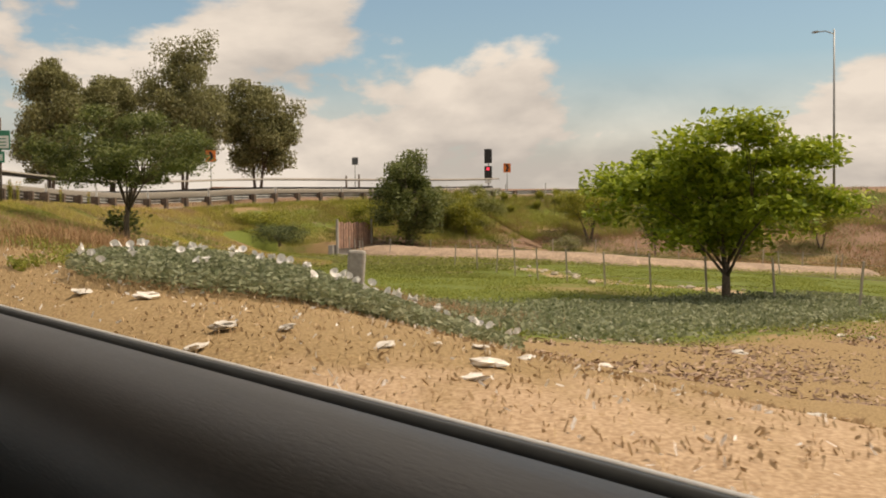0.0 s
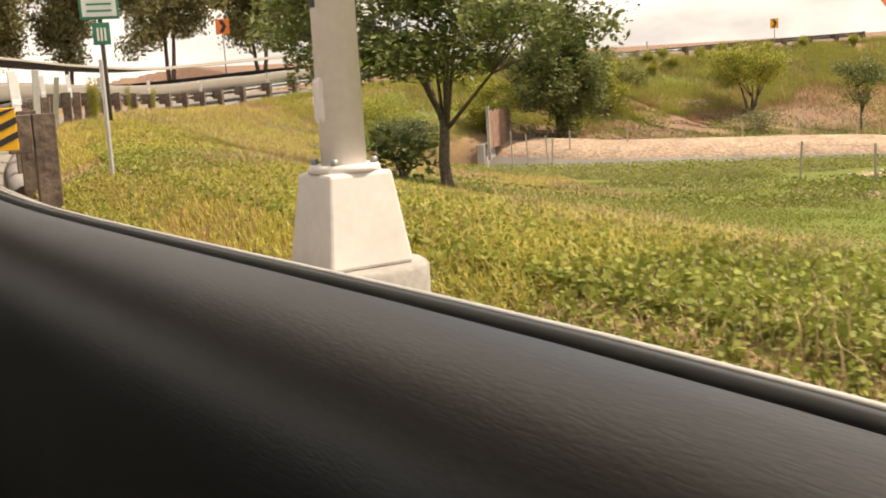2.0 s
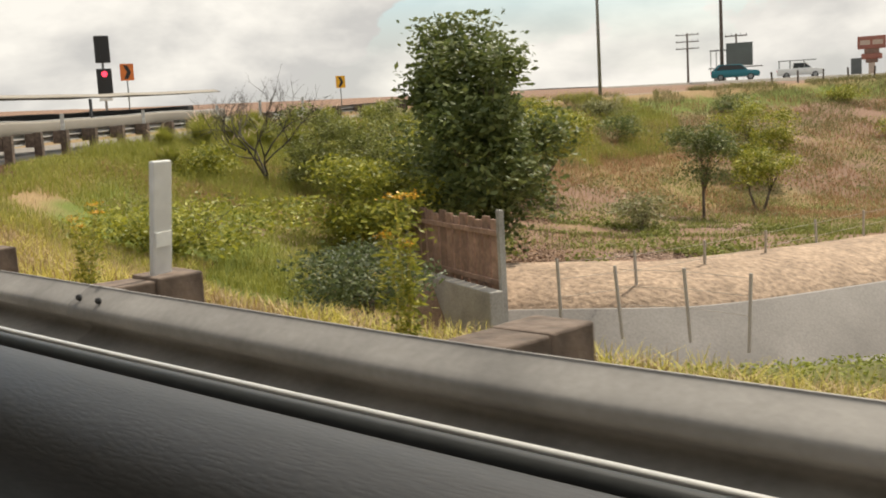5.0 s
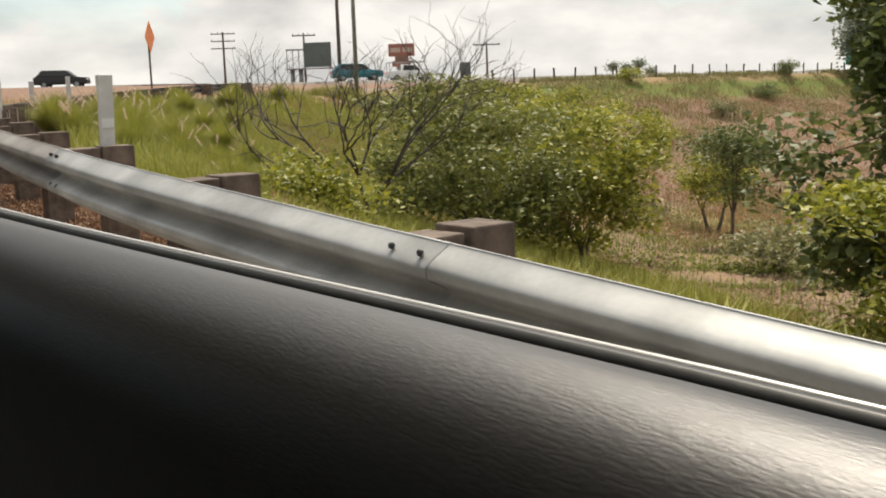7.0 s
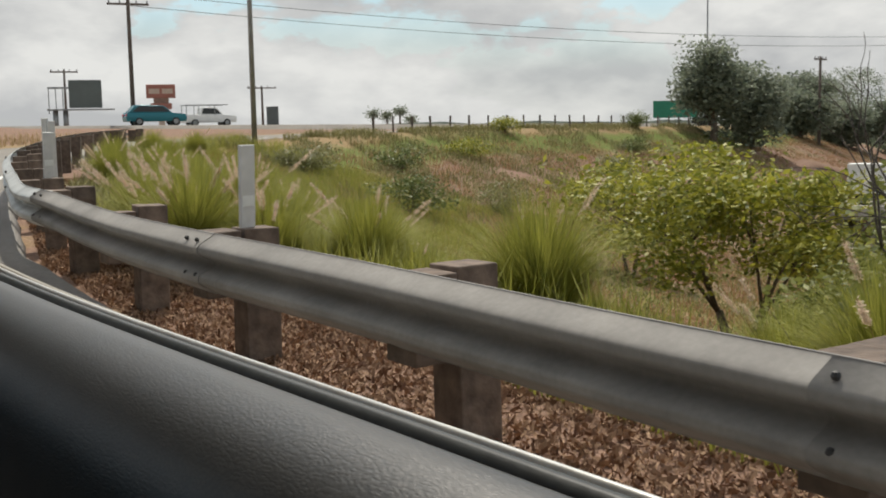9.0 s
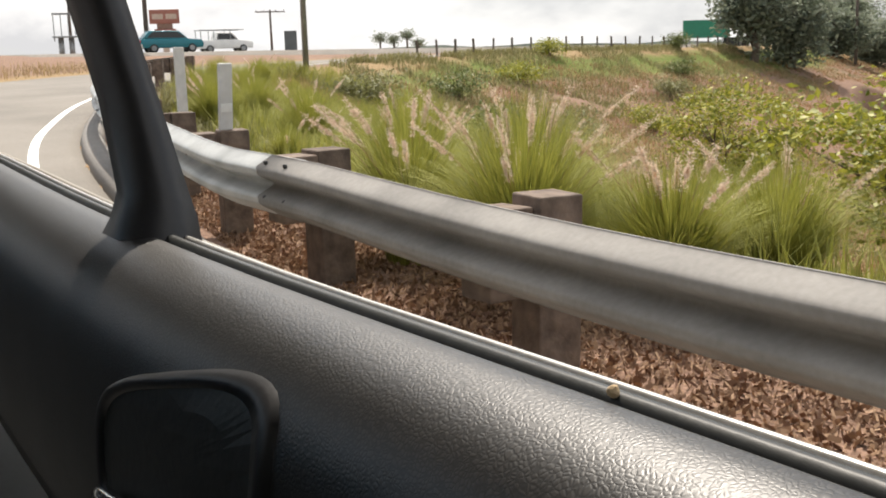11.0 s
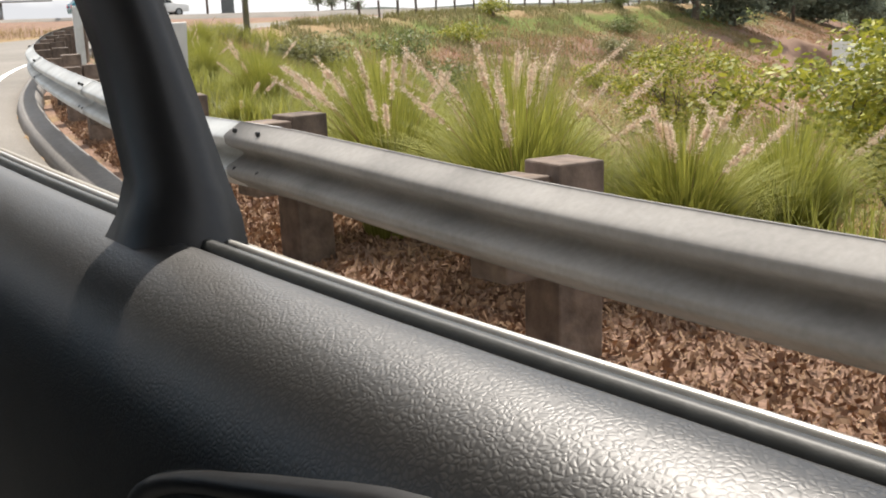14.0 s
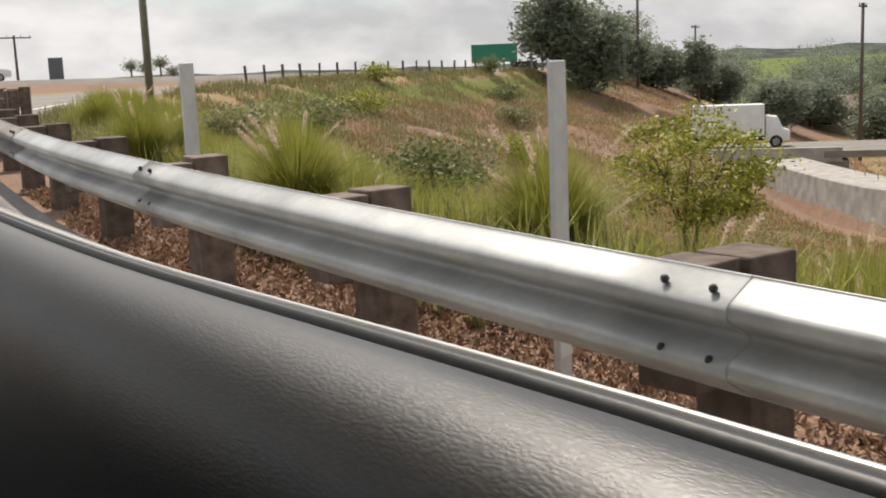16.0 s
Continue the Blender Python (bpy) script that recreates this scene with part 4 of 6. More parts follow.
def bare_tree(x, y, height, seed, label):
    rng = np.random.default_rng(seed)
    t = new("bare_tree")
    t.location = (x, y, gz(x, y) - 0.1)
    tagged(t, label, "tree")

    def grow(p, d, length, r, depth, stems, twigs):
        pts, q, dd = [p], p, d
        for k in range(4):
            dd = (dd + Vector(rng.normal(0, 0.16, 3))).normalized()
            q = q + dd * length / 4
            pts.append(q)
        v, f = tube(pts, [r, r * 0.9, r * 0.78, r * 0.66, r * 0.5], 6 if depth < 2 else 4)
        verts, faces = stems if depth < 2 else twigs
        o = len(verts)
        verts.extend(v)
        faces.extend([tuple(i + o for i in g) for g in f])
        if depth == 5 or r < 0.004:
            return
        for k in range(3 if depth < 3 else 2):
            nd = (dd + Vector(rng.normal(0, 0.4, 3)) + Vector((0, 0, 0.2))).normalized()
            grow(pts[-1 - (k % 2)], nd, length * rng.uniform(0.62, 0.85), r * 0.6, depth + 1, stems, twigs)
    for k in range(3):
        w = k * 2.1 + 0.4
        stems, twigs = ([], []), ([], [])
        grow(Vector((0.05 * k, 0, 0)), Vector((math.cos(w) * 0.42, math.sin(w) * 0.42, 1)).normalized(), height * 0.33, 0.044, 0, stems, twigs)
        stem = part("stem", mesh_of("stem", *stems, M["dead_bark"], True), None, t, "bare dark forking stem")
        part("branch_crown", mesh_of("branch_crown", *twigs, M["dead_bark"], True), None, stem, "thin leafless branches")


bare_tree(7.1, 2.9, 3.7, 3, "leafless dead tree with thin dark branches")


def palm(x, y, height, seed):
    rng = np.random.default_rng(seed)
    t = new("palm")
    z = gz(x, y)
    t.location = (x, y, z)
    tagged(t, "far fan palm with a ragged crown", "palm tree", "far palms")
    part("trunk", tube_mesh("trunk", [(0, 0, -0.2), (0.1, 0, height * 0.5), (0, 0, height)], [0.25, 0.2, 0.18], M["bark"], 8), None, t)
    c = rng.normal(size=(420, 3)) * (0.75, 0.75, 0.55) + (0, 0, height + 0.1)
    part("crown", leaves_mesh("crown", c, 0.9, M["leaf_hazed"], rng, 0.5, 0.18), None, t)


for k, (x, y, h) in enumerate(((-14, 246, 4.2), (-11, 248, 3.7), (-8, 247, 4.6), (-5.5, 250, 2.8))):
    palm(x, y, h, 130 + k)


# ---- grasses and ground cover ----
def blades(name, label, x, y, length, width, mat, rng, bend=0.5, upright=0.8, category="grass", z=None):
    """Many bent blades, one from each place, as one piece of stuff."""
    n = len(x)
    z = ground_height(x, y)[0] if z is None else z
    base = np.stack([x, y, z - 0.02], 1)
    w = rng.uniform(0, 2 * np.pi, n)
    L = length * rng.uniform(0.55, 1.25, n)
    out = np.stack([np.cos(w), np.sin(w), np.zeros(n)], 1)
    side = np.stack([-np.sin(w), np.cos(w), np.zeros(n)], 1) * (width * rng.uniform(0.6, 1.3, n))[:, None]
    lean = rng.uniform(0.1, 1.0, n)[:, None] * bend
    m = base + out * L[:, None] * lean * 0.35 + np.array([0, 0, 1]) * (L * 0.55)[:, None]
    tip = base + out * L[:, None] * lean + np.array([0, 0, 1]) * (L * (1 - 0.35 * lean[:, 0]))[:, None]
    v = np.stack([base - side, base + side, m + side * 0.8, m - side * 0.8, m - side * 0.8, m + side * 0.8, tip + side * 0.08, tip - side * 0.08], 1).reshape(-1, 3)
    ob = new(name, quads(name, v, mat))
    return tagged(ob, label, category, kind="stuff")


def strew(n, s0, s1, u0, u1, rng, patch=0.0, seed=0.0, power=1.0):
    """Places right of the ramp; patch thins them by slow noise."""
    s = rng.uniform(s0, s1, n)
    u = u0 + (u1 - u0) * rng.uniform(0, 1, n) ** power
    p = np.stack([np.interp(s, ALONG, RAMP[:, k]) + np.interp(s, ALONG, RIGHT[:, k]) * u for k in range(2)], 1)
    if patch:
        keep = np.array([noise.noise(Vector((a * 0.35, b * 0.35, seed))) for a, b in p]) > patch - 0.5
        p = p[keep]
    return p[:, 0], p[:, 1]


def off_channel(x, y, d=7.0):
    """Leaves out the places that lie in the drain channel."""
    keep = nearest(CHANNEL, x, y)[0] > d
    return x[keep], y[keep]


def low_leaves(name, label, x, y, high, size, mat, rng, category="weeds"):
    """A mat of small broad leaves close to the ground."""
    z = ground_height(x, y)[0] + high * rng.uniform(0.05, 1, len(x)) ** 1.5
    return tagged(new(name, leaves_mesh(name, np.stack([x, y, z], 1), size, mat, rng, 0.0, 0.7)), label, category, kind="stuff")


x, y = strew(80000, 68, 108, 2.1, 14, RNG, 0.42, 1.0, 1.6)
blades("straw_grass", "dry yellow straw grass on the verge", x, y, 0.11, 0.0045, M["grass_dry"], RNG, 1.2)
x, y = off_channel(*strew(280000, 67.0, 108, 2.9, 36, RNG, 0.28, 5.0, 1.8), 3.9)
low_leaves("green_weeds", "low green weeds covering the lawn beside the ramp", x, y, 0.09, 0.042, M["lawn_leaf"], RNG)
x, y = strew(150000, 69.8, 92, 2.1, 8, RNG, 0.2, 61.0, 1.3)
low_leaves("verge_weeds", "low olive weeds beside the road", x, y, 0.08, 0.036, M["lawn_leaf"], RNG)
x, y = RNG.uniform(54, 70, 110000), RNG.uniform(2, 15, 110000)
edge = x + y + RNG.normal(0, 0.45, len(x)) + 0.6 * np.sin(x * 1.9 + y * 0.7)
keep = (edge > 65) & (edge < 72.6)
low_leaves("verge_weeds", "low leafy grey green weeds beside the sandy verge", x[keep], y[keep], 0.2, 0.08, M["leaf_grey_green"], RNG)
x, y = off_channel(*strew(90000, 165, 290, 7, 34, RNG, 0.45, 67.0), 5.6)
low_leaves("slope_weeds", "olive weeds on the long slope", x, y, 0.22, 0.11, M["grass_olive"], RNG)
x, y = off_channel(*strew(120000, 140, 178, 3.6, 10, RNG, 0.2, 65.0, 1.2), 6.0)
low_leaves("bank_weeds", "green weeds on the bank behind the guardrail", x, y, 0.16, 0.06, M["grass_lime"], RNG)
x, y = strew(115000, 69.4, 108, 2.2, 11, RNG, 0.25, 7.0, 1.6)
blades("short_grass", "short green grass between the weeds", x, y, 0.1, 0.005, M["grass_green"], RNG, 1.1)
x, y = strew(5000, 66, 84, 2.6, 6.0, RNG, 0.55, 9.0)
blades("tall_straw", "thin tall dry grass beside the road", x, y, 0.26, 0.0035, M["grass_dry"], RNG, 0.9)
x, y = strew(70000, 70.4, 85, 2.0, 4.0, RNG, 0.35, 13.0, 1.1)
blades("lime_grass", "short yellow green grass beside the road", x, y, 0.095, 0.0045, M["grass_yellow"], RNG, 1.3)
x, y = strew(36000, 83, 106, 3.2, 7.0, RNG, 0.3, 14.0)
low_leaves("near_weeds", "low green weeds between the road and the lawn", x, y, 0.08, 0.034, M["lawn_leaf"], RNG)
x, y = strew(120000, 83, 106, 2.1, 5.0, RNG, 0.18, 15.0)
blades("near_grass", "short yellow green grass among the weeds", x, y, 0.13, 0.004, M["grass_yellow"], RNG, 1.2)
x, y = strew(16000, 80, 106, 2.4, 9.0, RNG, 0.55, 16.0, 1.3)
blades("near_straw", "thin reddish dry grass standing among the green", x, y, 0.22, 0.003, M["grass_red"], RNG, 1.0)
x, y = off_channel(*strew(12000, 100, 170, 4.0, 15, RNG, 0.5, 17.0), 5.2)
blades("slope_straw", "dry grass on the brown slope", x, y, 0.2, 0.006, M["grass_dry"], RNG, 1.0)
x, y = off_channel(*strew(80000, 103, 131, 3.2, 16, RNG, 0.2, 71.0, 1.2), 4.5)
blades("bank_dry_grass", "dry yellow grass on the bank below the guardrail", x, y, 0.24, 0.006, M["grass_dry"], RNG, 1.0)
x, y = off_channel(*strew(60000, 103, 131, 3.4, 16, RNG, 0.42, 73.0, 1.2), 4.5)
blades("bank_green_grass", "yellow green grass on the bank below the guardrail", x, y, 0.26, 0.006, M["grass_yellow"], RNG, 0.9)
x, y = strew(110000, 128, 178, 3.2, 11, RNG, 0.25, 21.0, 1.3)
blades("bank_grass", "green grass on the bank behind the guardrail", x, y, 0.26, 0.006, M["grass_lime"], RNG, 0.9)
x, y = strew(36000, 70, 92, 3.6, 9, RNG, 0.56, 43.0)
blades("brown_straw", "thin dry straw between the lawn weeds", x, y, 0.2, 0.003, M["grass_dry"], RNG, 1.0)
x, y = 66.6 + RNG.normal(0, 1.6, 20000), 1.6 + RNG.normal(0, 1.6, 20000)
keep = (x < 70.2) & (x + y < 72.2 + RNG.normal(0, 0.4, len(x)))
x, y = x[keep], y[keep]
blades("brown_straw", "tall reddish dry weeds beside the leafy plants", x, y, 0.36, 0.0035, M["grass_red"], RNG, 1.0)
x, y = off_channel(*strew(70000, 100, 156, 8, 24, RNG, 0.56, 51.0))
low_leaves("slope_weeds", "scattered green weeds on the brown slope", x, y, 0.22, 0.1, M["grass_green"], RNG)
x, y = off_channel(*strew(60000, 146, 215, 11, 28, RNG, 0.3, 57.0), 5.4)
blades("slope_green_grass", "green grass on the low part of the slope", x, y, 0.2, 0.012, M["grass_green"], RNG, 1.1)
x, y = off_channel(*strew(60000, 94, 114, 4, 22, RNG, 0.25, 55.0), 3.6)
blades("lawn_grass", "green grass between the ramp and the channel", x, y, 0.14, 0.008, M["grass_green"], RNG, 1.0)
x, y = off_channel(*strew(45000, 160, 250, 3.0, 13, RNG, 0.42, 25.0, 1.8), 5.2)
blades("ridge_grass", "green grass along the far ridge", x, y, 0.4, 0.016, M["grass_olive"], RNG, 0.9)
x, y = off_channel(*strew(40000, 160, 250, 5, 40, RNG, 0.4, 29.0, 1.5), 5.2)
blades("ridge_straw", "dry brown grass on the far embankment", x, y, 0.3, 0.014, M["grass_dry"], RNG, 0.9)
x, y = off_channel(*strew(90000, 166, 285, 6, 30, RNG, 0.4, 91.0), 5.2)
blades("slope_dry_grass", "reddish brown dry grass on the long slope", x, y, 0.34, 0.013, M["grass_red"], RNG, 0.9)
x, y = off_channel(*strew(45000, 140, 185, 4.6, 14, RNG, 0.45, 93.0), 6.0)
blades("bank_straw", "dry brown grass among the green on the bank", x, y, 0.34, 0.006, M["grass_red"], RNG, 0.8)
x, y = off_channel(*strew(90000, 142, 190, 3.4, 13, RNG, 0.4, 95.0), 6.0)
blades("bank_tall_grass", "tall yellow green grass standing behind the guardrail", x, y, 0.55, 0.005, M["grass_lime"], RNG, 0.6)
x, y = strew(9000, 105, 200, -12, -6, RNG)
blades("median_straw", "dry grass along the ramp's outer edge", x, y, 0.4, 0.012, M["grass_dry"], RNG, 0.7)


def chip_bed(name, label, x, y, mat, longest=0.032, category="mulch"):
    """Flat chips lying every way on the ground, as one piece of stuff."""
    z = ground_height(x, y)[0]
    c = np.stack([x, y, z + RNG.uniform(0.0, 0.02, len(x))], 1)
    n = len(x)
    w = RNG.uniform(0, 2 * np.pi, n)
    L, t = RNG.uniform(0.25, 1.0, n) * longest, RNG.uniform(0.09, 0.22, n) * longest
    a = np.stack([np.cos(w) * L, np.sin(w) * L, RNG.normal(0, 0.012, n)], 1)
    b = np.stack([-np.sin(w) * t, np.cos(w) * t, RNG.normal(0, 0.006, n)], 1)
    v = np.stack([c - a - b, c + a - b, c + a + b, c - a + b], 1).reshape(-1, 3)
    tagged(new(name, quads(name, v, mat)), label, category, kind="stuff")


x, y = strew(170000, 126, 168, 2.3, 4.0, RNG, 0.12, 33.0)
chip_bed("bark_mulch", "reddish brown bark chips under the guardrail", x, y, M["mulch"], 0.024)
x, y = off_channel(*strew(60000, 138, 158, 4.5, 17, RNG, 0.25, 34.0), 5.4)
chip_bed("slope_mulch", "reddish brown bark chips below the shrubs", x, y, M["mulch"], 0.07)
x, y = off_channel(*strew(120000, 100, 162, 5.5, 22, RNG, 0.25, 39.0), 5.8)
chip_bed("slope_debris", "pale dry twigs and bark debris on the brown slope", x, y, M["debris"], 0.075)
x, y = strew(26000, 50, 72, 1.95, 7.5, RNG, 0.2, 35.0)
chip_bed("straw_litter", "broken straw and twigs on the sandy verge", x, y, M["straw_chip"], 0.015, "straw")
x, y = RNG.uniform(60, 73, 16000), RNG.uniform(5, 17, 16000)
keep = x + y > 72.5
chip_bed("straw_litter", "broken straw and twigs on the lower verge", x[keep], y[keep], M["debris"], 0.05, "straw")
x, y = strew(4000, 50, 100, 2.1, 6.5, RNG, 0.3, 37.0)
chip_bed("paper_scraps", "tiny pale scraps of paper on the verge", x, y, M["petal"], 0.022, "litter")


def fountain_grass(x, y, size, seed, plumes, label="clump of fountain grass with pink plumes"):
    rng = np.random.default_rng(seed)
    z = gz(x, y)
    t = new("fountain_grass")
    t.location = (x, y, z)
    tagged(t, label, "ornamental grass", "fountain grass behind the rail")
    n = int(3600 * size)
    w = rng.uniform(0, 2 * np.pi, n)
    r0 = rng.uniform(0, 0.16 * size, n)
    L = size * rng.uniform(0.6, 1.1, n)
    lean = rng.uniform(0.1, 0.95, n)
    wd = 0.004
    o = np.stack([np.cos(w), np.sin(w), 0 * w], 1)
    sd = np.stack([-np.sin(w), np.cos(w), 0 * w], 1) * wd
    rows = []
    for k in range(5):
        q = k / 4
        c = o * (r0 + L * lean * q ** 1.6 * 0.75)[:, None]
        c[:, 2] = L * (q - 0.45 * lean * q ** 2.4)
        ww = sd * (1 - 0.85 * q)
        rows.append((c - ww, c + ww))
    v = np.concatenate([np.stack([rows[k][0], rows[k][1], rows[k + 1][1], rows[k + 1][0]], 1) for k in range(4)]).reshape(-1, 3)
    part("blades", quads("blades", v, M["grass_lime"]), None, t, "arching yellow green blades")
    for k in range(max(2, int(plumes * 0.75))):
        w = rng.uniform(0, 2 * math.pi)
        h, e = size * rng.uniform(0.85, 1.25), size * rng.uniform(0.15, 0.75)
        d = Vector((math.cos(w), math.sin(w), 0))
        line = [d * (e * q ** 1.7) + Vector((0, 0, h * (q - 0.12 * q ** 3))) for q in np.linspace(0, 1, 7)]
        vv, ff = tube(line, [0.003] * 7, 3)
        core = [line[4].lerp(line[6], rng.uniform(0.15, 0.5) + 0.5 * q) for q in np.linspace(0, 1, 40)]
        pts = np.array([core[i] for i in rng.integers(0, 40, 420)]) + rng.normal(size=(420, 3)) * 0.0085
        stem = part("plume", leaves_mesh("plume", pts, 0.019, M["plume"], rng, -0.4, 0.22), None, t, "soft pink seed plume")
        part("stalk", mesh_of("stalk", vv, ff, M["grass_dry"]), None, stem)
    return t


def behind(k, du, ds=0.0):
    """A place behind post k of the guardrail."""
    p, r = rail_at(post_s(k) + ds, 0, 0.47 + du)
    return p.x, p.y


for seed, (k, du, ds, size, pl) in enumerate(((5.55, 0.55, 0, 1.0, 22), (6.1, 0.55, 0, 0.95, 16), (5.2, 0.95, 0, 0.8, 12), (6.2, 1.5, 0, 1.05, 16), (5.3, 1.9, 0, 0.9, 8), (7.1, 1.3, 0, 1.0, 8), (7.9, 2.0, 0, 0.9, 6), (9.6, 1.8, 0, 0.9, 8),
                                             (10.6, 1.0, 0, 0.9, 8), (11.8, 1.8, 0, 0.9, 7), (13.0, 1.0, 0, 0.9, 7), (14.5, 2.0, 0, 0.9, 6), (2.6, 1.6, 0, 0.8, 3), (1.4, 2.6, 0, 0.7, 3), (3.4, 3.0, 0, 0.85, 4), (7.2, 3.0, 0, 0.9, 7), (9.0, 3.4, 0, 0.9, 7), (16.2, 1.4, 0, 0.9, 5), (18, 2.0, 0, 0.9, 5), (5.9, 2.6, 0, 0.95, 9), (6.8, 2.2, 0, 0.9, 9), (8.6, 1.1, 0, 0.5, 4), (4.9, 2.7, 0, 0.8, 6), (7.6, 4.2, 0, 0.85, 6), (10.2, 2.8, 0, 0.9, 7), (12.4, 3.0, 0, 0.9, 6))):
    x, y = behind(k, du, ds)
    fountain_grass(x, y, size, 200 + seed, pl)
fountain_grass(2.96, 3.63, 1.05, 240, 4)


def flower_patch():
    rng = np.random.default_rng(9)
    n = 52000
    a, b = rng.normal(size=n), rng.normal(size=n)
    inside = a ** 2 + b ** 2 < 3.6
    a, b = a[inside], b[inside]
    n = len(a)
    x, y = 71.7 + a * 1.0, 2.65 + b * 1.1 + a * 0.25
    z = ground_height(x, y)[0] + (0.03 + rng.uniform(0.1, 1, n) * 0.3 * np.exp(-0.22 * (a ** 2 + b ** 2)))
    tagged(new("leafy_patch", leaves_mesh("leafy_patch", np.stack([x, y, z], 1), 0.06, M["leaf_grey_green"], rng, 0.0, 0.42)), "low leafy green plants with large leaves", "plants", kind="stuff")
    high = np.argsort(-(z - ground_height(x, y)[0] - 0.3 * np.exp(-0.22 * (a ** 2 + b ** 2)) + rng.uniform(0, 0.06, n)))[:2400]
    for k in range(95):
        i = high[rng.integers(0, 2400)]
        f = new("flower")
        f.location = (x[i], y[i], z[i] + 0.05)
        tagged(f, "large white trumpet flower above the leaves", "flower", "white flowers")
        v, fc = [], []
        for j in range(7):
            w = j * 2 * math.pi / 7
            for r, h in ((0.008, -0.03), (0.02, 0.0), (0.043, 0.01)):
                v.append((math.cos(w) * r, math.sin(w) * r, h))
        for j in range(7):
            q = (j + 1) % 7
            for m in range(2):
                fc.append((j * 3 + m, q * 3 + m, q * 3 + m + 1, j * 3 + m + 1))
        f.rotation_euler = rng.uniform(-1.1, 1.1, 3)
        part("petals", mesh_of("petals", v, fc, M["petal"], True), None, f)


flower_patch()


def litter(x, y, size, seed, label="crumpled white paper litter on the ground"):
    rng = np.random.default_rng(seed)
    bm = bmesh.new()
    bmesh.ops.create_icosphere(bm, subdivisions=2, radius=size)
    for v in bm.verts:
        v.co *= rng.uniform(0.4, 1.2)
        v.co.z *= 0.35
        v.co.x *= 1.4
    o = part("litter", bm, M["litter"], None)
    o.matrix_world = pose(x, y, gz(x, y) + size * 0.2, rng.uniform(-12, 12), rng.uniform(-12, 12), rng.uniform(0, 360))
    tagged(o, label, "litter", "scattered litter")


_lit = np.random.default_rng(15)
for k, (x, y) in enumerate(((73.04, 1.13), (73.58, 1.78), (75.07, 3.04), (75.42, 4.23), (71.9, 5.58), (72.28, 5.69), (72.75, 5.15), (75.62, 3.67), (76.42, 4.15), (63.63, 10.96), (63.98, 11.3), (76.07, 4.24), (75.41, 2.54), (75.03, 2.64), (75.64, 4.48), (67.03, 8.24), (66.67, 5.94), (65.14, 6.76), (66.09, 6.89), (65.7, 7.39), (61.69, 9.8), (60.33, 12.24), (60.99, 12.65), (66.5, 6.1), (65.9, 7.0), (60.6, 12.0), (64.19, -5.34), (64.71, -5.12), (65.37, -4.38), (65.37, -4.1), (68.55, -1.71), (67.35, -0.88), (67.15, -2.71), (51.21, -10.58), (52.25, -10.03), (52.94, -9.95))):
    litter(x, y, _lit.uniform(0.045, 0.09), 300 + k)
for k in range(70):
    s, u = _lit.uniform(56, 100), _lit.uniform(2.6, 7)
    p, r = at_along(s, u)
    litter(p.x, p.y, _lit.uniform(0.02, 0.06), 330 + k)


def rock(x, y, size, seed):
    rng = np.random.default_rng(seed)
    bm = bmesh.new()
    bmesh.ops.create_icosphere(bm, subdivisions=2, radius=size)
    for v in bm.verts:
        v.co *= 1 + 0.3 * noise.noise(v.co * 2.5 / size + Vector((seed, 0, 0)))
        v.co.z *= 0.65
    o = part("rock", bm, M["stone"], None, smooth=False)
    o.matrix_world = pose(x, y, gz(x, y) + size * 0.2, 0, 0, rng.uniform(0, 360))
    tagged(o, "pale rough stone lying on the ground", "rock", "pale stones")


for k in range(40):
    i = _lit.integers(0, len(SANDY))
    rock(SANDY[i, 0] + _lit.normal(0, 0.7), SANDY[i, 1] + _lit.normal(0, 0.7), _lit.uniform(0.05, 0.16), 400 + k)
o = part("marker_stone", boxed(-0.1, 0.1, -0.05, 0.05, -0.1, 0.56, bevel=0.03), M["concrete"], None)
o.matrix_world = pose(69.6, 3.1, gz(69.6, 3.1) + 0.2, 0, 4, 80)
tagged(o, "grey upright marker stone among leafy plants", "marker stone")
o = part("dropped_board", boxed(-0.22, 0.22, -0.11, 0.11, 0.0, 0.015, bevel=0.004), M["stone"], None)
_p, _r = at_along(150.9, 1.98, 0.14)
o.matrix_world = pose(_p.x, _p.y, _p.z, 3, 4, 110)
tagged(o, "pale flat board lying on the kerb", "board")


# ---- signs, signals and poles ----
def pole_part(parent, h, r=0.04, mat="steel_grey", name="post", top=None, z0=-0.3):
    return part(name, tube_mesh(name, [(0, 0, z0), (0, 0, h * 0.5), (0, 0, h)], [r, (r + (top or r)) / 2, top or r], M[mat], 10), None, parent)


def placed(name, label, category, x, y, turn=0.0, z=None, group=""):
    return thing(name, label, category, (x, y, gz(x, y) if z is None else z), turn, group)


def facing(x, y, ex, ey):
    """The turn by which a thing's front (-y) faces the place ex, ey."""
    return math.degrees(math.atan2(ey - y, ex - x)) + 90


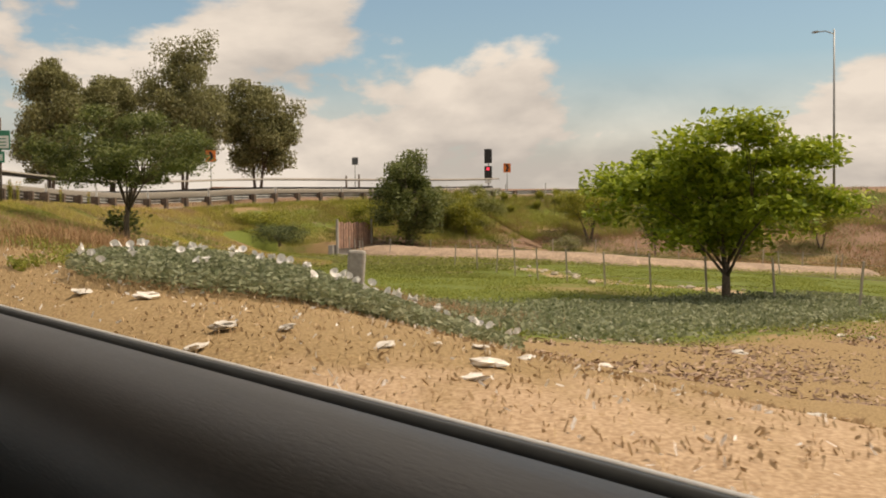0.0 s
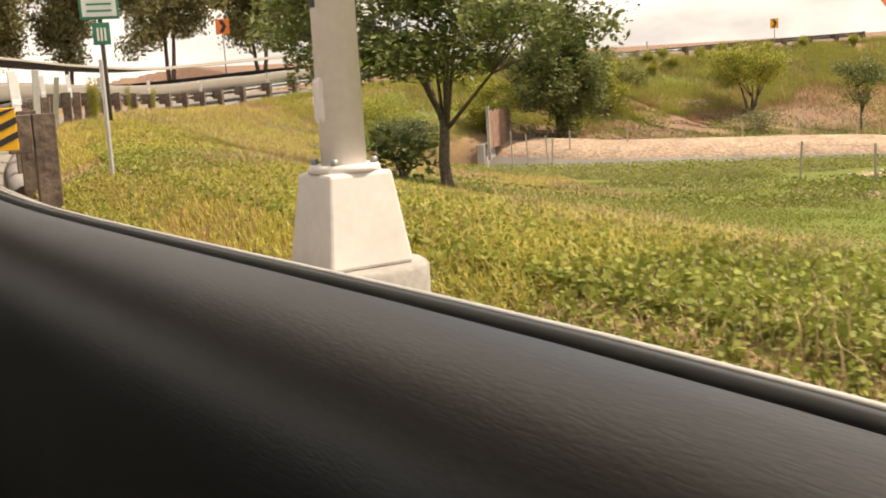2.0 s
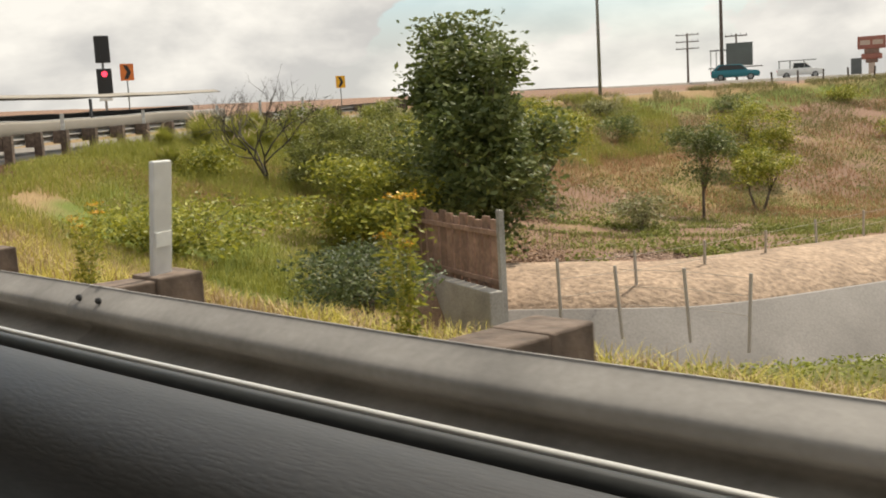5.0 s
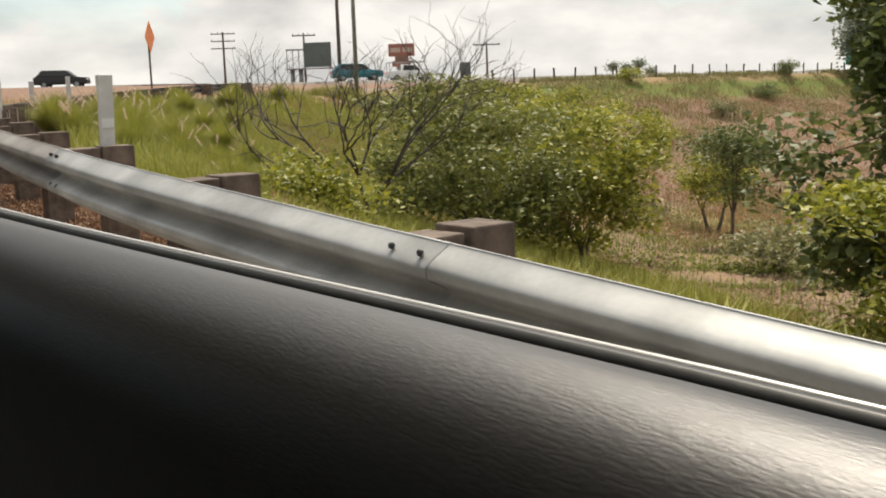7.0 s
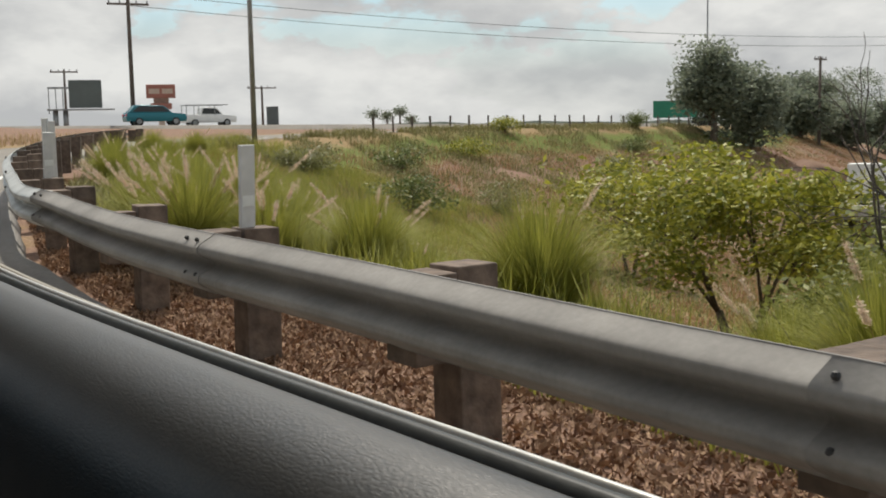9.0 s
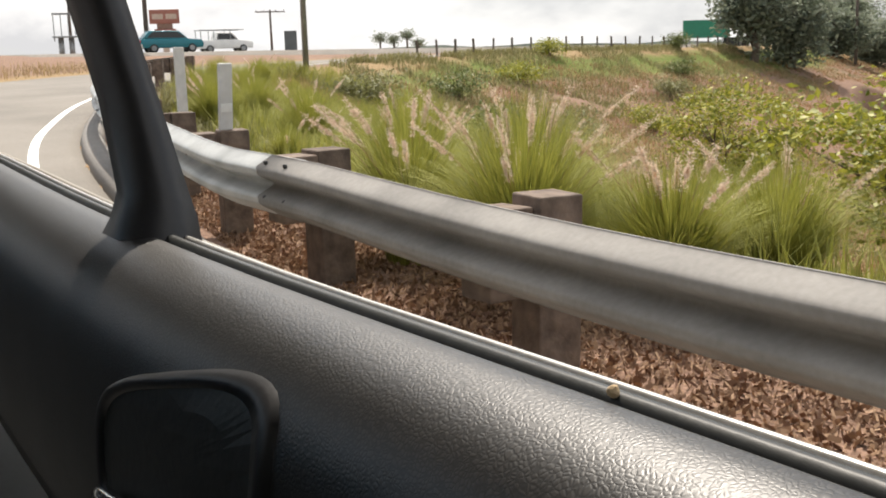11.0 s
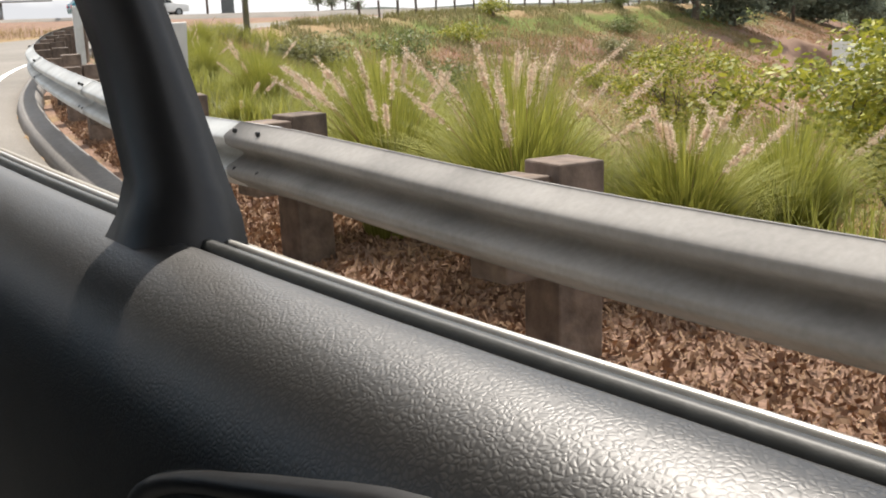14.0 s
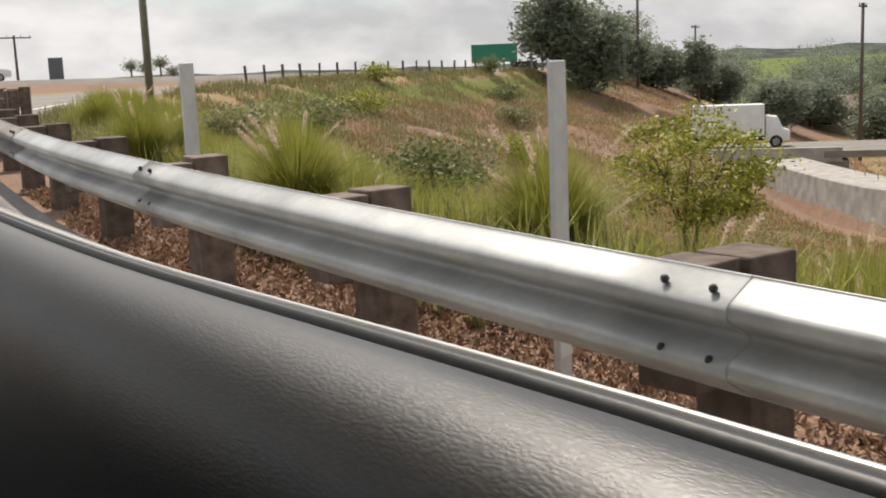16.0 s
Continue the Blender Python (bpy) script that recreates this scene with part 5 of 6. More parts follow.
def ramp_signal():
    x, y = -13.26, 9.5
    t = placed("ramp_signal", "two black signal heads on a steel pole beside the ramp", "traffic signal", x, y, facing(x, y, 50, -12))
    base = t.location.z
    pole_part(t, 5.1 - base, 0.06, "steel_grey", "pole")
    for k, zc in enumerate((4.45 - base, 2.95 - base)):
        h = part("signal_head", boxed(-0.34, 0.34, -0.2, -0.07, zc - 0.62, zc + 0.62, bevel=0.04), M["black"], t, "black signal head with backplate")
        for j in range(3):
            bm = bmesh.new()
            bmesh.ops.create_cone(bm, cap_ends=True, segments=20, radius1=0.13, radius2=0.13, depth=0.03, matrix=pose(0, -0.215, zc + 0.37 - 0.37 * j, 90))
            part("lens", bm, M["lit_red" if j == 0 and k else "black"], h, "lit red lens" if j == 0 and k else "dark lens")
        part("sign_plate", boxed(-0.3, 0.3, -0.12, -0.09, zc - 0.86, zc - 0.66, bevel=0.005), M["sign_white"], t, "small white plate under the signal") if k else None


M["lit_red"] = material("lit_red_lens", (0.5, 0.02, 0.04), 0.3)
M["lit_red"].node_tree.nodes["Principled BSDF"].inputs["Emission Color"].default_value = (1.0, 0.05, 0.1, 1)
M["lit_red"].node_tree.nodes["Principled BSDF"].inputs["Emission Strength"].default_value = 2.0
ramp_signal()


def small_sign(x, y, ztop, w, h, face, mat, label, name="road_sign", chevron=None, arrow_mat="black", r=0.035):
    t = placed(name, label, "road sign", x, y, facing(x, y, *face))
    hh = ztop - t.location.z
    pole_part(t, hh, r, "steel_grey")
    s = part("panel", boxed(-w / 2, w / 2, -r - 0.02, -r - 0.004, hh - h, hh, bevel=0.004), M[mat], t)
    if chevron:
        v = [(-w * 0.25 * chevron, hh - h * 0.1), (w * 0.05 * chevron, hh - h * 0.1), (w * 0.3 * chevron, hh - h * 0.5), (w * 0.05 * chevron, hh - h * 0.9), (-w * 0.25 * chevron, hh - h * 0.9), (0.0, hh - h * 0.5)]
        part("chevron", mesh_of("chevron", [(a, -r - 0.025, b) for a, b in v], [(0, 1, 2, 5), (5, 2, 3, 4)], M[arrow_mat]), None, s, "black chevron")
    return t


small_sign(-0.4, -12.3, 4.2, 0.75, 0.85, (60, -9), "sign_orange", "orange chevron sign on a dark post beside the ramp", chevron=1)
small_sign(-14.1, 11.2, 3.85, 0.65, 0.8, (60, -9), "sign_orange", "orange chevron sign on a dark post beside the ramp", chevron=1)
small_sign(-6.7, -1.8, 4.0, 0.5, 0.6, (60, -9), "dark_sign", "dark small sign on a thin post beside the ramp")
small_sign(-18.7, 28.8, 3.3, 0.6, 0.75, (60, -9), "sign_yellow", "yellow chevron sign on a thin post", chevron=1)


def diamond_sign(x, y, zc, size, turn):
    t = placed("warning_sign", "orange diamond warning sign seen nearly edge on", "road sign", x, y, turn)
    hh = zc - t.location.z
    pole_part(t, hh + 0.3, 0.05, "pole_wood")
    bm = boxed(-size / 2, size / 2, -0.09, -0.06, -size / 2, size / 2, bevel=0.01)
    bmesh.ops.transform(bm, matrix=Matrix.Translation((0, 0, hh)) @ Matrix.Rotation(radians(45), 4, "Y"), verts=bm.verts)
    part("panel", bm, M["sign_orange"], t)


diamond_sign(-15.06, 36.1, 4.1, 1.1, facing(-15.06, 36.1, 10, -10) + 74)


def route_sign():
    x, y = 39.55, -12.56
    t = placed("route_sign", "white and green ramp sign above a small green sign", "road sign", x, y, facing(x, y, 63, -9))
    b = t.location.z
    pole_part(t, 2.75 - b, 0.045, "pole_wood")
    p = part("upper_panel", boxed(-0.38, 0.38, -0.08, -0.055, 1.5 - b, 2.25 - b, bevel=0.006), M["sign_green"], t, "green panel with a white field")
    part("white_field", boxed(-0.33, 0.33, -0.088, -0.082, 1.56 - b, 2.05 - b), M["sign_white"], p)
    for k in range(3):
        part("text_bar", boxed(-0.24, 0.24, -0.094, -0.0885, 1.65 - b + 0.13 * k, 1.69 - b + 0.13 * k), M["sign_green"], p)
    q = part("lower_panel", boxed(-0.17, 0.17, -0.08, -0.055, 1.0 - b, 1.44 - b, bevel=0.006), M["sign_green"], t, "small green panel")
    for sx in (-0.07, 0.0, 0.07):
        part("symbol_bar", boxed(sx - 0.02, sx + 0.02, -0.088, -0.082, 1.08 - b, 1.34 - b), M["sign_white"], q)


route_sign()


def street_lamp(x, y, h, label, arm=2.0, turn=0.0, r=0.11):
    t = placed("street_lamp", label, "street lamp", x, y, turn)
    pole_part(t, h, r, "steel_grey", "pole", r * 0.55)
    part("arm", tube_mesh("arm", [(0, 0, h - 0.4), (arm * 0.5, 0, h), (arm, 0, h + 0.1)], [0.05, 0.045, 0.04], M["steel_grey"], 8), None, t)
    part("lamp_head", boxed(arm - 0.1, arm + 0.5, -0.14, 0.14, h + 0.05, h + 0.2, bevel=0.04), M["steel_grey"], t)
    return t


street_lamp(-4.67, 36.8, 13, "tall grey steel street lamp beside the ramp", turn=200)
street_lamp(28.6, 105.7, 18, "tall grey steel street lamp beyond the ridge", turn=200)


def verge_lamp():
    """The lamp post on a flared cast base that the car passes."""
    x, y = 58.0, -8.75
    t = placed("lamp_post", "pale steel lamp post on a flared cast base", "street lamp", x, y, 25, z=-0.93)
    f = part("footing", tube_mesh("footing", [(0, 0, -0.7), (0, 0, 0.0), (0, 0, 0.02)], [0.32, 0.32, 0.3], M["concrete"], 20), None, t, "round concrete footing")
    bm = bmesh.new()
    box(bm, -0.19, 0.19, -0.19, 0.19, 0.02, 0.40, bevel=0.015)
    for v in bm.verts:
        k = 1 - 0.26 * (v.co.z - 0.02) / 0.38
        v.co.x *= k
        v.co.y *= k
    part("cast_base", bm, M["cast_alloy"], t, "flared square cast alloy base")
    part("flange", tube_mesh("flange", [(0, 0, 0.4), (0, 0, 0.43)], [0.15, 0.14], M["cast_alloy"], 20), None, t)
    p = part("pole", tube_mesh("pole", [(0, 0, 0.43), (0, 0, 4), (0, 0, 9.5)], [0.092, 0.08, 0.06], M["cast_alloy"], 20), None, t, "tapered pale steel pole")
    part("hand_hole_cover", boxed(-0.03, 0.03, -0.105, -0.08, 0.6, 0.78, bevel=0.02), M["cast_alloy"], p)
    for k in range(5):
        part("number_bar", boxed(-0.02, 0.02, -0.097, -0.088, 1.05 + 0.075 * k, 1.085 + 0.075 * k), M["black"], p)
    for a in range(4):
        w = a * math.pi / 2 + math.pi / 4
        part("bolt", tube_mesh("bolt", [(math.cos(w) * 0.125, math.sin(w) * 0.125, 0.42), (math.cos(w) * 0.125, math.sin(w) * 0.125, 0.455)], [0.015, 0.015], M["steel_grey"], 6), None, t)


verge_lamp()


def rail_end():
    k0 = POSTS[0] if (POSTS[0] - 5) % 2 == 1 else POSTS[0] + 1
    p, r = rail_at(post_s(k0) - 0.33)
    t = thing("object_marker", "yellow and black striped marker on the guardrail end", "road sign", p, facing(p.x, p.y, 63, -8.5))
    part("board", boxed(-0.11, 0.11, -0.02, 0.0, 0.42, 0.80, bevel=0.008), M["sign_yellow"], t)
    for k in range(3):
        z = 0.43 + 0.13 * k
        v = [(-0.11, -0.024, z), (-0.11, -0.024, z + 0.06), (0.11, -0.024, min(z + 0.16, 0.8)), (0.11, -0.024, min(z + 0.1, 0.8))]
        part("stripe", mesh_of("stripe", v, [(0, 3, 2, 1)], M["black"]), None, t, "black slanting stripe")
    part("end_shoe", boxed(-0.09, 0.09, 0.0, 0.12, 0.42, 0.73, bevel=0.04), M["galvanised"], t, "blunt steel end shoe")
    q, r = at_along(RAIL_FROM + 0.7, 2.75, 0.3)
    d = thing("delineator_post", "tall white plastic delineator in the ground", "delineator", q, 20, "delineators along the ramp")
    part("blade", boxed(-0.055, 0.055, -0.012, 0.012, -0.3, 1.15, bevel=0.006), M["marker"], d)
    part("reflector", boxed(-0.037, 0.037, -0.017, -0.0125, 0.75, 0.85), M["sign_white"], d)


rail_end()


def power_pole(x, y, ztop, arms, turn, r=0.16, wide=2.6, zbase=None):
    t = placed("power_pole", "dark timber power pole with crossarms", "power pole", x, y, turn, group="power poles")
    h = ztop - t.location.z
    pole_part(t, h, r, "pole_wood", "pole", r * 0.7)
    for k in range(arms):
        z = h - 0.3 - 1.2 * k
        a = part("crossarm", boxed(-wide / 2, wide / 2, -0.07, 0.07, z - 0.08, z + 0.08, bevel=0.01), M["pole_wood"], t)
        for sx in (-0.46, -0.2, 0.2, 0.46):
            part("insulator", tube_mesh("insulator", [(sx * wide, 0, z + 0.08), (sx * wide, 0, z + 0.3)], [0.05, 0.04], M["black"], 6), None, a)
    return t


power_pole(-22.4, 83.3, 13.2, 2, 25, 0.2, 3.2)
power_pole(-68.8, 155, 12.0, 3, 25, 0.22, 4.0)
power_pole(-24, 154.4, 8.2, 1, 20, 0.2, 4.2)
power_pole(-40.5, 120, 9.0, 1, 20, 0.16, 3.0)
power_pole(41.4, 110.2, 8.2, 1, 40, 0.18, 2.2)
power_pole(58.3, 97.3, 6.2, 1, 40, 0.2, 2.4)
power_pole(62, 170, 6.5, 1, 40, 0.2, 3.0)
power_pole(75, 165, 7.0, 1, 40, 0.2, 3.0)
for z in (12.6, 11.6):
    pts = [Vector((-22.4, 83.3, z)).lerp(Vector((120, 160, z + 4)), q) - Vector((0, 0, 6 * 4 * q * (1 - q) * 0.6)) for q in np.linspace(0, 1, 24)]
    o = part("power_line", tube_mesh("power_line", pts, [0.025] * 24, M["black"], 4), None, None)
    tagged(o, "thin black power line hanging between poles", "power line", "power lines")


def billboard():
    x, y = -36.3, 110.8
    t = placed("billboard", "dark billboard on a steel frame beyond the freeway", "billboard", x, y, facing(x, y, 4, -5))
    b = t.location.z
    part("panel", boxed(-0.6, 2.7, -0.2, 0.0, 4.4 - b, 7.3 - b, bevel=0.03), M["billboard_face"], t, "dark grey green panel")
    for sx in (-2.6, -1.9, -1.2):
        part("frame_post", boxed(sx - 0.05, sx + 0.05, 0.1, 0.2, 3.8 - b, 6.6 - b), M["steel_grey"], t)
    part("frame_rail", boxed(-2.7, 0.2, 0.1, 0.2, 6.4 - b, 6.6 - b), M["steel_grey"], t)
    part("catwalk", boxed(-2.8, 3.9, -0.6, 0.4, 4.15 - b, 4.3 - b, bevel=0.01), M["steel_grey"], t)
    for sx in (-2.0, -1.0):
        part("leg", tube_mesh("leg", [(sx, 0.2, -0.3), (sx, 0.2, 4.2 - b)], [0.28, 0.28], M["steel_grey"], 12), None, t)


M["billboard_face"] = material("billboard_face", (0.1, 0.12, 0.115), 0.5, grain=0.1, stain=0.15, stain_scale=0.6)
billboard()


def pylon_sign():
    x, y = -43.8, 174.3
    t = placed("pylon_sign", "tall brown and red roadside pylon sign", "sign", x, y, facing(x, y, 4, -5))
    b = t.location.z
    part("upper_board", boxed(-2.3, 2.3, -0.5, 0.5, 7.4 - b, 9.6 - b, bevel=0.08), M["pylon_red"], t, "faded red upper board")
    part("neck", boxed(-1.2, 1.2, -0.45, 0.45, 6.6 - b, 7.4 - b, bevel=0.05), M["roof"], t)
    part("lower_board", boxed(-1.7, 1.7, -0.5, 0.5, 5.6 - b, 6.6 - b, bevel=0.2), M["pylon_red"], t)
    part("skirt", boxed(-1.0, 1.0, -0.4, 0.4, 5.0 - b, 5.6 - b, bevel=0.1), M["roof"], t)
    part("column", boxed(-0.5, 0.5, -0.4, 0.4, -0.5, 5.0 - b, bevel=0.05), M["stucco"], t)
    for k, (a, c) in enumerate(((-1.9, -0.2), (0.2, 1.9))):
        part("text_bar", boxed(a, c, -0.52, -0.5, 8.1 - b, 8.9 - b), M["stucco"], t)


M["pylon_red"] = material("pylon_red", (0.3, 0.13, 0.1), 0.6, grain=0.1, stain=0.15, stain_scale=0.7)
pylon_sign()


def board_on_legs(name, label, x, y, w, z0, z1, mat, legs=1, face=(4, -5), cat="sign"):
    t = placed(name, label, cat, x, y, facing(x, y, *face))
    b = t.location.z
    part("panel", boxed(-w / 2, w / 2, -0.06, 0.0, z0 - b, z1 - b, bevel=0.01), M[mat], t)
    for k in range(legs):
        sx = 0 if legs == 1 else (-0.35 + 0.7 * k / (legs - 1)) * w
        part("leg", tube_mesh("leg", [(sx, 0.05, -0.4), (sx, 0.05, z1 - b)], [0.06, 0.06], M["steel_grey"], 8), None, t)
    return t


board_on_legs("road_sign", "dark upright sign panel beside the freeway", -12.95, 93.6, 1.05, 2.1, 3.75, "dark_sign", 2)
board_on_legs("road_sign", "small dark sign on the far ridge", 14.4, 91.6, 1.0, 1.35, 1.85, "dark_sign", 2)
board_on_legs("freeway_sign", "green freeway sign rising above the embankment", 26.75, 111.9, 4.6, 2.2, 4.0, "sign_green", 2)
board_on_legs("shop_sign", "orange sign board far beyond the ridge", 47, 217, 5.0, -0.4, 1.5, "sign_orange", 2)
board_on_legs("shop_sign", "dark sign board among far trees", 30, 112.5, 2.6, -0.6, 2.2, "black", 2)
t = placed("control_cabinet", "pale roadside control cabinet", "cabinet", -14.9, 3.3, 30)
part("body", boxed(-0.45, 0.45, -0.35, 0.35, 0.0, 1.5, bevel=0.03), M["stucco"], t)
part("cabinet_door", boxed(-0.4, 0.4, -0.37, -0.352, 0.1, 1.4, bevel=0.01), M["stucco"], t)
for k, (x, y, h) in enumerate(((-80.5, -6.0, 5.6), (-82, -8, 5.5))):
    o = part("far_post", tube_mesh("far_post", [(0, 0, -1), (0, 0, h - 2)], [0.16, 0.14], M["pole_wood"], 8), None, None)
    o.location = (x, y, gz(x, y))
    tagged(o, "dark short post beyond the ramp", "post", "far posts")

_fp = fixed("fence_post_mesh", boxed(-0.05, 0.05, -0.05, 0.05, -0.3, 0.85, bevel=0.01), M["pole_wood"])
for k in range(26):
    p, r = at_along(along_of(-4, 53) + k * 2.2, 3.4)
    o = part("ridge_post", _fp, None, None)
    o.matrix_world = pose(p.x, p.y, gz(p.x, p.y), random.uniform(-3, 3), random.uniform(-3, 3), random.uniform(0, 90))
    tagged(o, "short dark post along the ridge's edge", "post", "ridge posts")


# ---- drain channel, gate and fence ----
def channel_bed():
    line = []
    for k in range(len(CHANNEL)):
        d = CHANNEL[min(k + 1, len(CHANNEL) - 1)] - CHANNEL[max(k - 1, 0)]
        d = d / np.linalg.norm(d[:2])
        line.append((CHANNEL[k], (d[1], -d[0])))
    v, f = sweep([q for q in line if q[0][1] < 50], [(-3.1, 1.0), (-3.0, 1.13), (-2.8, 1.15), (-1.5, 0.0), (1.5, 0.0), (2.75, 1.15), (2.95, 1.15), (2.95, 0.8)])
    tagged(new("drain_channel", mesh_of("drain_channel", v, f, M["channel"])), "grey concrete lined drain channel", "channel", kind="structure")
    v, f = sweep([q for q in line if q[0][1] < 50], [(2.8, 1.0), (2.96, 1.15), (3.4, 1.42), (4.0, 1.46), (4.8, 1.2), (5.6, 0.6)])
    tagged(new("grassy_edge", mesh_of("grassy_edge", v, f, M["turf"], True)), "low turf edge along the channel's concrete", "bank", kind="structure")
    rng = np.random.default_rng(61)
    near = [q for q in line if q[0][1] < 32]
    k, w = rng.integers(0, len(near) - 1, 26000), rng.uniform(0, 1, 26000)[:, None]
    u = rng.uniform(3.0, 5.4, 26000)
    a = np.array([[*q[0], *q[1]] for q in near])
    q = a[k] * (1 - w) + a[k + 1] * w
    top = np.interp(u, [2.96, 3.4, 4.0, 4.8, 5.6], [1.15, 1.42, 1.46, 1.2, 0.6])
    c = np.stack([q[:, 0] + q[:, 3] * u, q[:, 1] + q[:, 4] * u, q[:, 2] + top + 0.14 * rng.uniform(0, 1, 26000) ** 1.5], 1)
    tagged(new("edge_weeds", leaves_mesh("edge_weeds", c, 0.07, M["lawn_leaf"], rng, 0.0, 0.6)), "low green weeds along the channel's edge", "weeds", kind="stuff")
    # towards the bridge the east side is an upright wall with a paved edge
    v, f = sweep([q for q in line if 48 < q[0][1] < 83], [(-5.0, 1.9), (-4.6, 2.0), (-2.6, 0.03), (3.2, 0.03), (3.3, 2.75), (3.4, 2.8), (6.2, 2.95), (6.3, 2.2)])
    tagged(new("channel_wall", mesh_of("channel_wall", v, f, M["concrete"])), "pale concrete wall and bed of the channel beside the bridge", "channel", kind="structure")
    bank = [(p, r) for p, r in line if p[1] < 30]
    v, f = sweep(bank, [(-6.6, 1.2), (-5.6, 1.7), (-4.8, 1.66), (-3.9, 1.5), (-3.1, 1.16), (-3.0, 0.9)])
    tagged(new("gravel_bank", mesh_of("gravel_bank", v, f, M["gravel"], True)), "pale sandy gravel bank above the channel's concrete", "bank", kind="structure")


channel_bed()


def drain_gate():
    t = placed("drain_gate", "rusty slatted gate over the culvert mouth", "gate", 17.5, -0.3, 158)
    for k in range(13):
        x = -2.2 + 0.34 * k
        part("slat", boxed(x, x + 0.27, -0.03, 0.03, 0.05, 1.55 + 0.05 * math.sin(k * 2.1), bevel=0.006), M["rust_wood"], t)
    for z in (0.35, 1.3):
        part("rail", boxed(-2.25, 2.25, 0.035, 0.09, z - 0.05, z + 0.05, bevel=0.006), M["rust_wood"], t)
    for x in (-2.3, 2.35):
        part("gate_post", boxed(x - 0.06, x + 0.06, -0.06, 0.06, -0.4, 1.75, bevel=0.01), M["concrete"], t)
    part("headwall", boxed(-2.6, 2.6, 0.15, 0.45, -0.8, 0.25, bevel=0.03), M["concrete"], t, "concrete culvert headwall")


drain_gate()


def wire_fence(points, label, step=2.6, high=1.1):
    t = thing("wire_fence", label, "fence")
    line = spline([(x, y, 0) for x, y in points], 30)
    L = np.concatenate([[0], np.cumsum(np.linalg.norm(np.diff(line[:, :2], axis=0), axis=1))])
    n = int(L[-1] / step)
    me = fixed("fence_post", boxed(-0.025, 0.025, -0.025, 0.025, -0.3, high, bevel=0.005), M["fence_wire"])
    tops = []
    for k in range(n + 1):
        x, y = (float(np.interp(k * step, L, line[:, j])) for j in range(2))
        z = gz(x, y)
        o = part("post", me, None, t)
        o.matrix_world = pose(x, y, z, random.uniform(-4, 4), random.uniform(-4, 4), 0)
        tops.append(Vector((x, y, z)))
    for h in (0.35, 0.7, 1.02):
        v, f = tube([p + Vector((0, 0, h)) for p in tops], [0.006] * len(tops), 4)
        part("wire", mesh_of("wire", v, f, M["fence_wire"]), None, t)


wire_fence([(33.5, 5.2), (37, 6.4), (46, 8.6), (57, 13.0), (70, 20)], "thin wire fence along the drain path")
wire_fence([(20.4, -0.4), (20.8, 3.5), (21.3, 8), (21.8, 13.4), (22.8, 20), (22.0, 28)], "thin wire fence along the top of the gravel bank", 2.3)
wire_fence([(21.5, 0.0), (22.4, 0.5), (24.3, 0.3)], "short wire fence above the channel's mouth", 1.3)
wire_fence([(33, 20), (32, 34), (31.5, 46), (34.5, 60), (41, 77)], "thin wire fence along the drain path")


# ---- street, bridge and far things to the north east ----
def street():
    line = spline([(24, 100, -5.2), (33, 91, -5.35), (40, 84.5, -5.45), (58, 76, -5.3), (95, 66, -4.8), (180, 50, -3.7)], 14)
    rows = []
    for k in range(len(line)):
        d = line[min(k + 1, len(line) - 1)] - line[max(k - 1, 0)]
        d = d / np.linalg.norm(d[:2])
        rows.append((line[k], (d[1], -d[0])))
    v, f = sweep(rows, [(-5, -0.5), (-5, 0), (5, 0), (5, -0.5)])
    tagged(new("street", mesh_of("street", v, f, M["pale_asphalt"])), "pale street crossing the drain channel", "road", kind="structure")
    t = thing("street_bridge", "low concrete bridge over the drain channel", "bridge", (39.3, 85.2, -5.5), -27)
    part("deck_edge", boxed(-7, 7, -5.6, -4.9, -0.75, 0.35, bevel=0.03), M["concrete"], t)
    part("abutment", boxed(-7.5, -3.6, -5.4, 5.2, -5, -0.6, bevel=0.03), M["channel"], t)
    part("abutment", boxed(1.4, 7.5, -5.4, 5.2, -5, -0.6, bevel=0.03), M["channel"], t)
    part("pier", boxed(-1.5, -1.2, -5.0, 5.0, -5, -0.6, bevel=0.03), M["concrete"], t)
    part("soffit", boxed(-7, 7, -4.9, 5.2, -0.8, -0.52), M["channel"], t)


street()


def wheel(parent, x, y, z, r, w=0.22):
    bm = bmesh.new()
    bmesh.ops.create_cone(bm, cap_ends=True, segments=24, radius1=r, radius2=r, depth=w, matrix=pose(x, y, z, 90))
    bmesh.ops.bevel(bm, geom=[e for e in bm.edges if len(e.link_faces) == 2 and e.calc_face_angle() > 1], offset=0.04, segments=2, affect="EDGES")
    t = part("wheel", bm, M["tyre"], parent)
    bm = bmesh.new()
    bmesh.ops.create_cone(bm, cap_ends=True, segments=18, radius1=r * 0.58, radius2=r * 0.58, depth=w + 0.02, matrix=pose(x, y, z, 90))
    part("rim", bm, M["steel_grey"], t)


def extrude_side(outline, w, m=None):
    """A closed side outline of (x, z) given a width, its edges rounded."""
    bm = bmesh.new()
    a = [bm.verts.new((x, -w / 2, z)) for x, z in outline]
    b = [bm.verts.new((x, w / 2, z)) for x, z in outline]
    bm.faces.new(a)
    bm.faces.new(b[::-1])
    for i in range(len(outline)):
        j = (i + 1) % len(outline)
        bm.faces.new((a[j], a[i], b[i], b[j]))
    bmesh.ops.recalc_face_normals(bm, faces=bm.faces)
    bmesh.ops.bevel(bm, geom=list(bm.edges), offset=0.045, segments=2, affect="EDGES", profile=0.6)
    return bm


